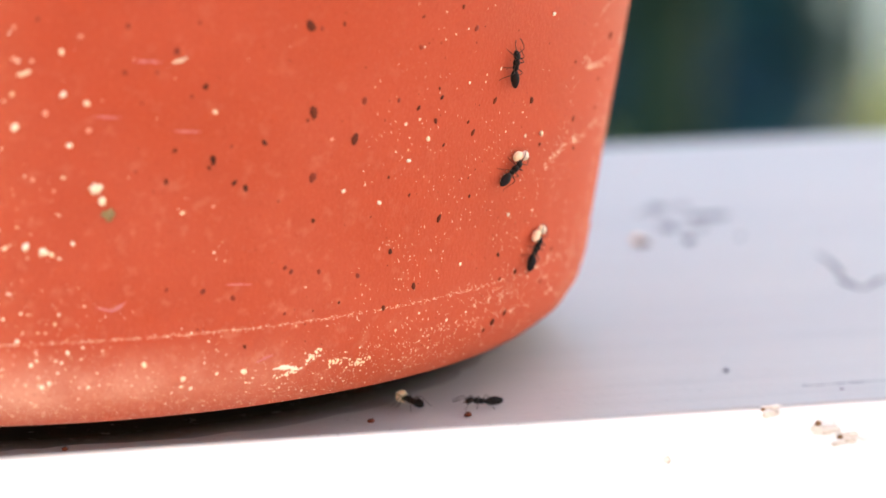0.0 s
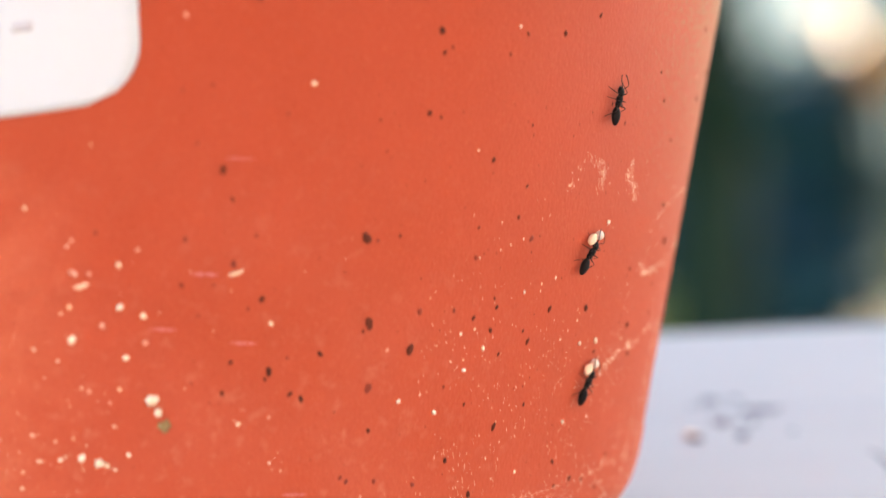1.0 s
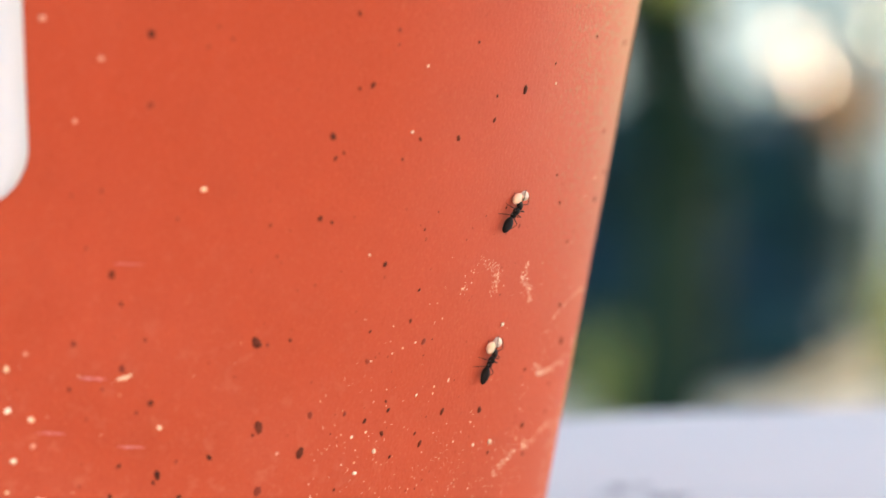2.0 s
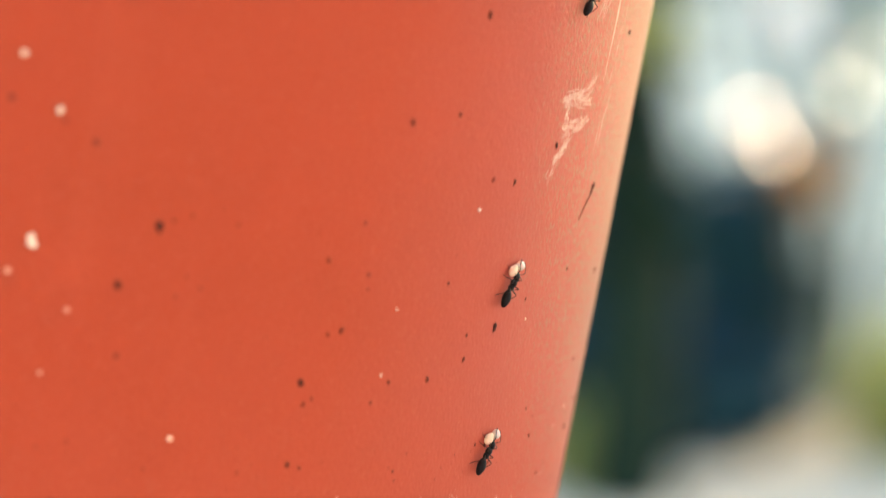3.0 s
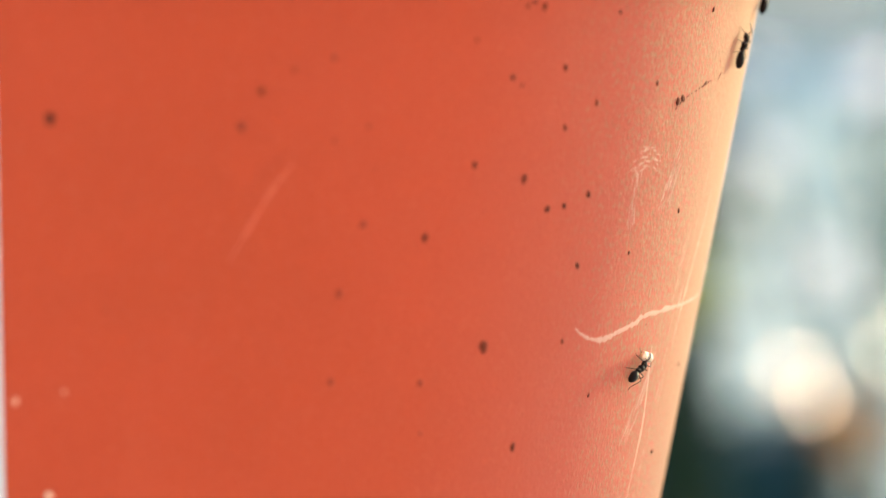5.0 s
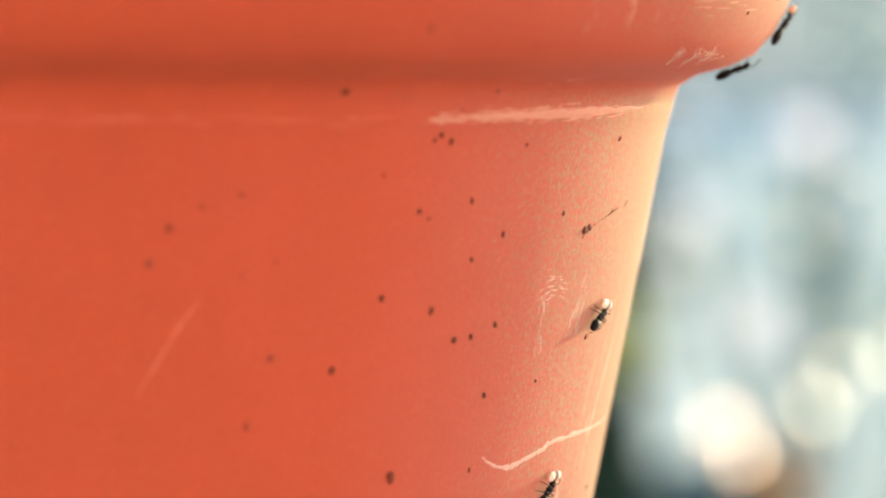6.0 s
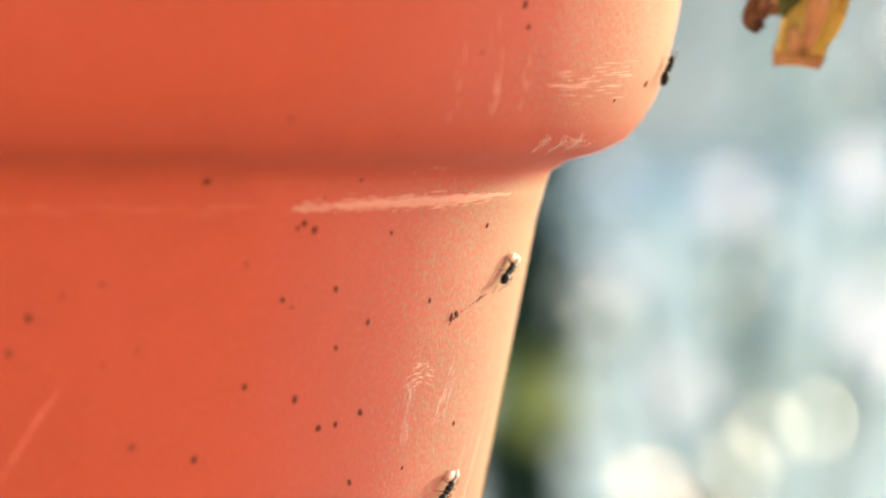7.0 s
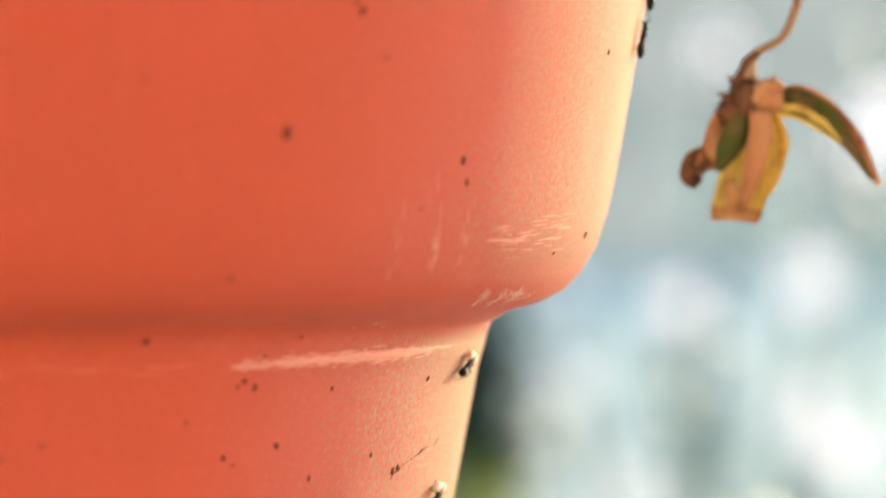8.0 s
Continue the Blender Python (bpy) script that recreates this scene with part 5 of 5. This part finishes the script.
    part("petal", petal(((1.6, 0, -1.8), (4.0, 0.3, -1.8), (6.4, 0.6, -3.0), (8.6, 0.5, -5.4), (10.4, 0.2, -8.2)), (0.8, 1.15, 1.0, 0.6, 0.15), 0.4, 0.2), PETAL_GREEN, f, "narrow dried sepal, green along its middle")
    part("petal", petal(((1.6, 0.4, -1.7), (4.1, 0.7, -1.1), (6.6, 1.0, -2.3), (9.0, 0.9, -5.0), (11.0, 0.5, -8.6)), (0.5, 0.7, 0.75, 0.7, 0.2), 0.4, 0.2), PETAL_SALMON, f, "brown edge of a dried sepal")

    part("petal", petal(((2.2, -0.2, -2.6), (4.2, 0.1, -2.7), (6.2, 0.4, -3.8), (7.8, 0.4, -5.2)), (0.5, 0.65, 0.55, 0.15), 0.4, 0.2), PETAL, f, "yellow lower edge of a dried sepal")
    part("petal", petal(((1.0, -0.5, -2.4), (0.9, -0.7, -5), (0.3, -0.7, -8), (-0.3, -0.6, -10.4)), (0.9, 1.0, 0.8, 0.4), 0.5, 0.15), PETAL_SALMON, f, "salmon brown stripe of a dried petal")
    part("petal", petal(((-1.4, -0.5, -8.4), (-1.2, -0.7, -9.4), (-0.9, -0.6, -10.6)), (0.3, 0.8, 0.6), 0.5, 0.15), PETAL_TIP, f, "brown spot on a dried petal")


dried_flower()


# ---- the ants ----
ANT_SIZE = 1.2 * MM


def build_ant(brood):
    """An ant 3 mm long, heading to +y, feet at z = 0; mm scaled to metres. Returns the ant and its legs with their hips."""
    ant = thing("ant", None, "small black ant carrying pale brood" if brood else "small black ant walking with empty jaws", "ant", "trail of ants")

    def bit(name, bm, material, label="", at=None, owner=None):
        for v in bm.verts:
            v.co *= ANT_SIZE
        return part(name, bm, material, owner or ant, label, at=at)

    tilt = Matrix.Rotation(radians(-8), 3, "X")
    bm = blob(bmesh.new(), (0, -0.86, 0.47), (0.33, 0.68, 0.31), 3, 0.05, tilt)
    for v in bm.verts:                       # a pointed tail with ringed plates
        k = max(0.0, (-0.95 - v.co.y) / 0.5)
        v.co.x *= 1 - 0.45 * k
        v.co.z -= 0.05 * k
        s = 1 + 0.025 * math.sin(v.co.y * 26)
        v.co.x *= s
    bit("gaster", bm, ANT)
    bm = blob(bmesh.new(), (0, -0.20, 0.42), (0.12, 0.12, 0.16), 2)
    bit("petiole", bm, ANT)
    bm = blob(bmesh.new(), (0, 0.33, 0.48), (0.27, 0.34, 0.25), 2, 0.05)
    blob(bm, (0, 0.0, 0.44), (0.23, 0.29, 0.22), 2, 0.05)
    blob(bm, (0, 0.56, 0.47), (0.13, 0.15, 0.12), 2)
    bit("thorax", bm, ANT)
    bm = blob(bmesh.new(), (0, 0.86, 0.48), (0.29, 0.36, 0.22), 3, 0.03, Matrix.Rotation(radians(-22), 3, "X"))
    for x in (-0.2, 0.2):
        blob(bm, (x, 0.88, 0.56), (0.055, 0.075, 0.055), 1)
    head = bit("head", bm, ANT)
    for s in (-1, 1):
        bm = tube(bmesh.new(), [(0.07 * s, 1.05, 0.40), (0.11 * s, 1.20, 0.36), (0.03 * s, 1.27, 0.33)], [0.045, 0.035, 0.012], 6)
        bit("jaw", bm, ANT_LEG, owner=head)
        bm = tube(bmesh.new(), smooth_line([(0.09 * s, 1.0, 0.50), (0.30 * s, 1.22, 0.68), (0.42 * s, 1.36, 0.72), (0.44 * s, 1.62, 0.62), (0.34 * s, 1.92, 0.50), (0.22 * s, 2.06, 0.46)], 4), list(np.interp(np.linspace(0, 1, 21), [0, 0.4, 0.9, 1], [0.030, 0.026, 0.036, 0.02])), 6)
        bit("antenna", bm, ANT_LEG, owner=head)
    legs = []
    for s in (-1, 1):
        for k, (hy, out, fore) in enumerate(((0.45, 0.85, 0.75), (0.22, 1.0, 0.05), (0.0, 1.0, -0.85))):
            hip = Vector((0.10 * s, hy, 0.38))
            knee = Vector((0.45 * out * s, 0.45 * fore, 0.34))
            shin = Vector((0.80 * out * s, 0.95 * fore, -0.26))
            foot = Vector((0.98 * out * s, 1.18 * fore, -0.37))
            bm = tube(bmesh.new(), smooth_line([(0, 0, 0), knee * 0.55 + Vector((0, 0, 0.02)), knee, shin, foot], 3), [0.035, 0.042, 0.045, 0.044, 0.038, 0.03, 0.026, 0.026, 0.024, 0.02, 0.018, 0.015, 0.012], 6)
            at = Matrix.Translation(hip * ANT_SIZE)
            legs.append((bit("leg", bm, ANT_LEG, at=at), hip * ANT_SIZE, s, k))
    for i, (c, r, turn) in enumerate(brood):
        bm = blob(bmesh.new(), (0, 0, 0), r, 3, 0.10)
        bit("brood", bm, PUPA_TAN if i or len(brood) == 1 else PUPA, "tan ant pupa" if i or len(brood) == 1 else "cream-coloured ant pupa", at=pose(c[0] * ANT_SIZE, c[1] * ANT_SIZE, c[2] * ANT_SIZE, *turn))
    return ant, legs


PAIR = (((-0.12, 1.62, 0.46), (0.31, 0.35, 0.30), (0, 0, 40)), ((-0.58, 1.02, 0.38), (0.32, 0.46, 0.28), (0, 0, -8)))
ONE = (((0.12, 1.40, 0.42), (0.30, 0.36, 0.28), (0, 0, 20)),)
BALL = (((0.05, 1.48, 0.50), (0.44, 0.46, 0.44), (0, 0, 0)),)
# seconds, degrees round the pot, height in mm, heading in degrees clockwise from straight up
TRAIL = (
    (PAIR, ((0, 55.8, 20.5, 54), (0.5, 57.2, 25.2, 50), (1, 56.5, 31.1, 32), (1.2, 56.5, 34.8, 34), (2.3, 58.1, 46.5, 42), (2.5, 58.6, 49.4, 28), (3, 57.7, 57.2, 28), (3.5, 59.7, 64.4, 41), (4, 59.9, 71.8, 44), (4.5, 63.1, 77.5, 64),
            (6, 69.3, 99.4, 60), (6.3, 70.9, 103.9, 58), (6.5, 71.8, 106.8, 53), (7, 73.3, 110.4, 60), (7.5, 72.8, 113.9, 58), (8, 75.0, 115.2, 70))),
    (PAIR, ((0, 62.3, 12.5, 24), (0.5, 60.5, 18.8, 28), (1, 59.6, 19.4, 28), (1.2, 58.4, 21.4, 28), (2.3, 57.4, 34.0, 27), (2.5, 57.4, 36.2, 30), (3, 58.4, 42.9, 36), (3.5, 59.1, 50.4, 36), (4, 61.2, 57.6, 40), (6, 65.3, 85.2, 50), (7, 68.3, 92.0, 52), (7.5, 70.0, 98.0, 55), (8, 73.0, 104.0, 58))),
    ((), ((0, 53.9, 29.6, -6), (0.5, 56.9, 36.2, 48), (1, 57.2, 43.9, 6), (1.2, 57.6, 48.3, 10), (2.5, 60.3, 73, 30), (3.5, 65.3, 88.2, 56), (4, 68.0, 93.7, 50), (4.5, 71.4, 103.0, 24), (4.7, 72.6, 108.0, 20), (5.3, 79, 114.4, 30), (5.8, 81.0, 119.3, 10), (6.2, 81.0, 122.0, 10),
          (6.6, 80.2, 124.6, 15), (7, 79.6, 127.7, 40), (7.4, 80.4, 135.6, 15), (8, 80.8, 143.9, 5))),
    (ONE, ((0, 56, 58, 10), (1, 58, 70, 15), (2.5, 62, 89, 25), (3.5, 70, 101, 35), (4.7, 80, 112.5, 25), (5.2, 84, 118, 10), (5.8, 82, 122.2, 5), (6.0, 82, 124.2, 5), (6.2, 82, 126.9, 5), (6.6, 82, 132.5, 5), (7, 82, 138.5, 5), (8, 82, 148.0, 5))),
)
FLOOR_TRAIL = (
    (BALL, ((0, 0.0390, -0.0302, 32), (0.2, 0.0388, -0.0290, 40), (0.4, 0.0380, -0.0300, 60), (1.5, 0.0340, -0.0340, 140), (8, 0.0250, -0.0402, 150))),
    ((), ((0, 0.0449, -0.0302, 90), (0.2, 0.0415, -0.0275, 105), (0.4, 0.0398, -0.0280, 110), (1.5, 0.0438, -0.0235, 40), (8, 0.0520, -0.0050, 20))),
)


def curve_at(rows, t, column):
    """A smooth pass through the rows of a trail."""
    ts = [r[0] for r in rows]
    near = np.interp([t - 0.1, t - 0.05, t, t + 0.05, t + 0.1], ts, [r[column] for r in rows])
    return float(near @ (0.1, 0.2, 0.4, 0.2, 0.1))


def ant_pose(rows, t):
    p, n, up = on_pot(curve_at(rows, t, 1), curve_at(rows, t, 2))
    turn = curve_at(rows, t, 3) + 3 * math.sin(t * 6.1 + rows[0][2])
    way = Matrix.Rotation(radians(-turn), 3, n) @ up
    return Matrix.Translation(p) @ Matrix((way.cross(n), way, n)).transposed().to_4x4()


def step_legs(legs, beat, seed):
    for leg, hip, s, k in legs:
        phase = math.pi * ((k + (s > 0)) % 2) + seed
        walk(leg, [(t, pose(hip.x, hip.y, hip.z, 0, s * 5 * math.cos(beat * t + phase), s * 13 * math.sin(beat * t + phase))) for t in np.linspace(0, 8, 81)])


def motions():
    for i, (brood, rows) in enumerate(TRAIL):
        ant, legs = build_ant(brood)
        walk(ant, [(t, ant_pose(rows, t)) for t in np.linspace(0, 8, 81)])
        step_legs(legs, 16.0, i)
    for i, (brood, rows) in enumerate(FLOOR_TRAIL):
        ant, legs = build_ant(brood)
        walk(ant, [(r[0], pose(r[1], r[2], 0, 0, 0, r[3])) for r in rows])
        step_legs(legs, 14.0, i + 5)


motions()
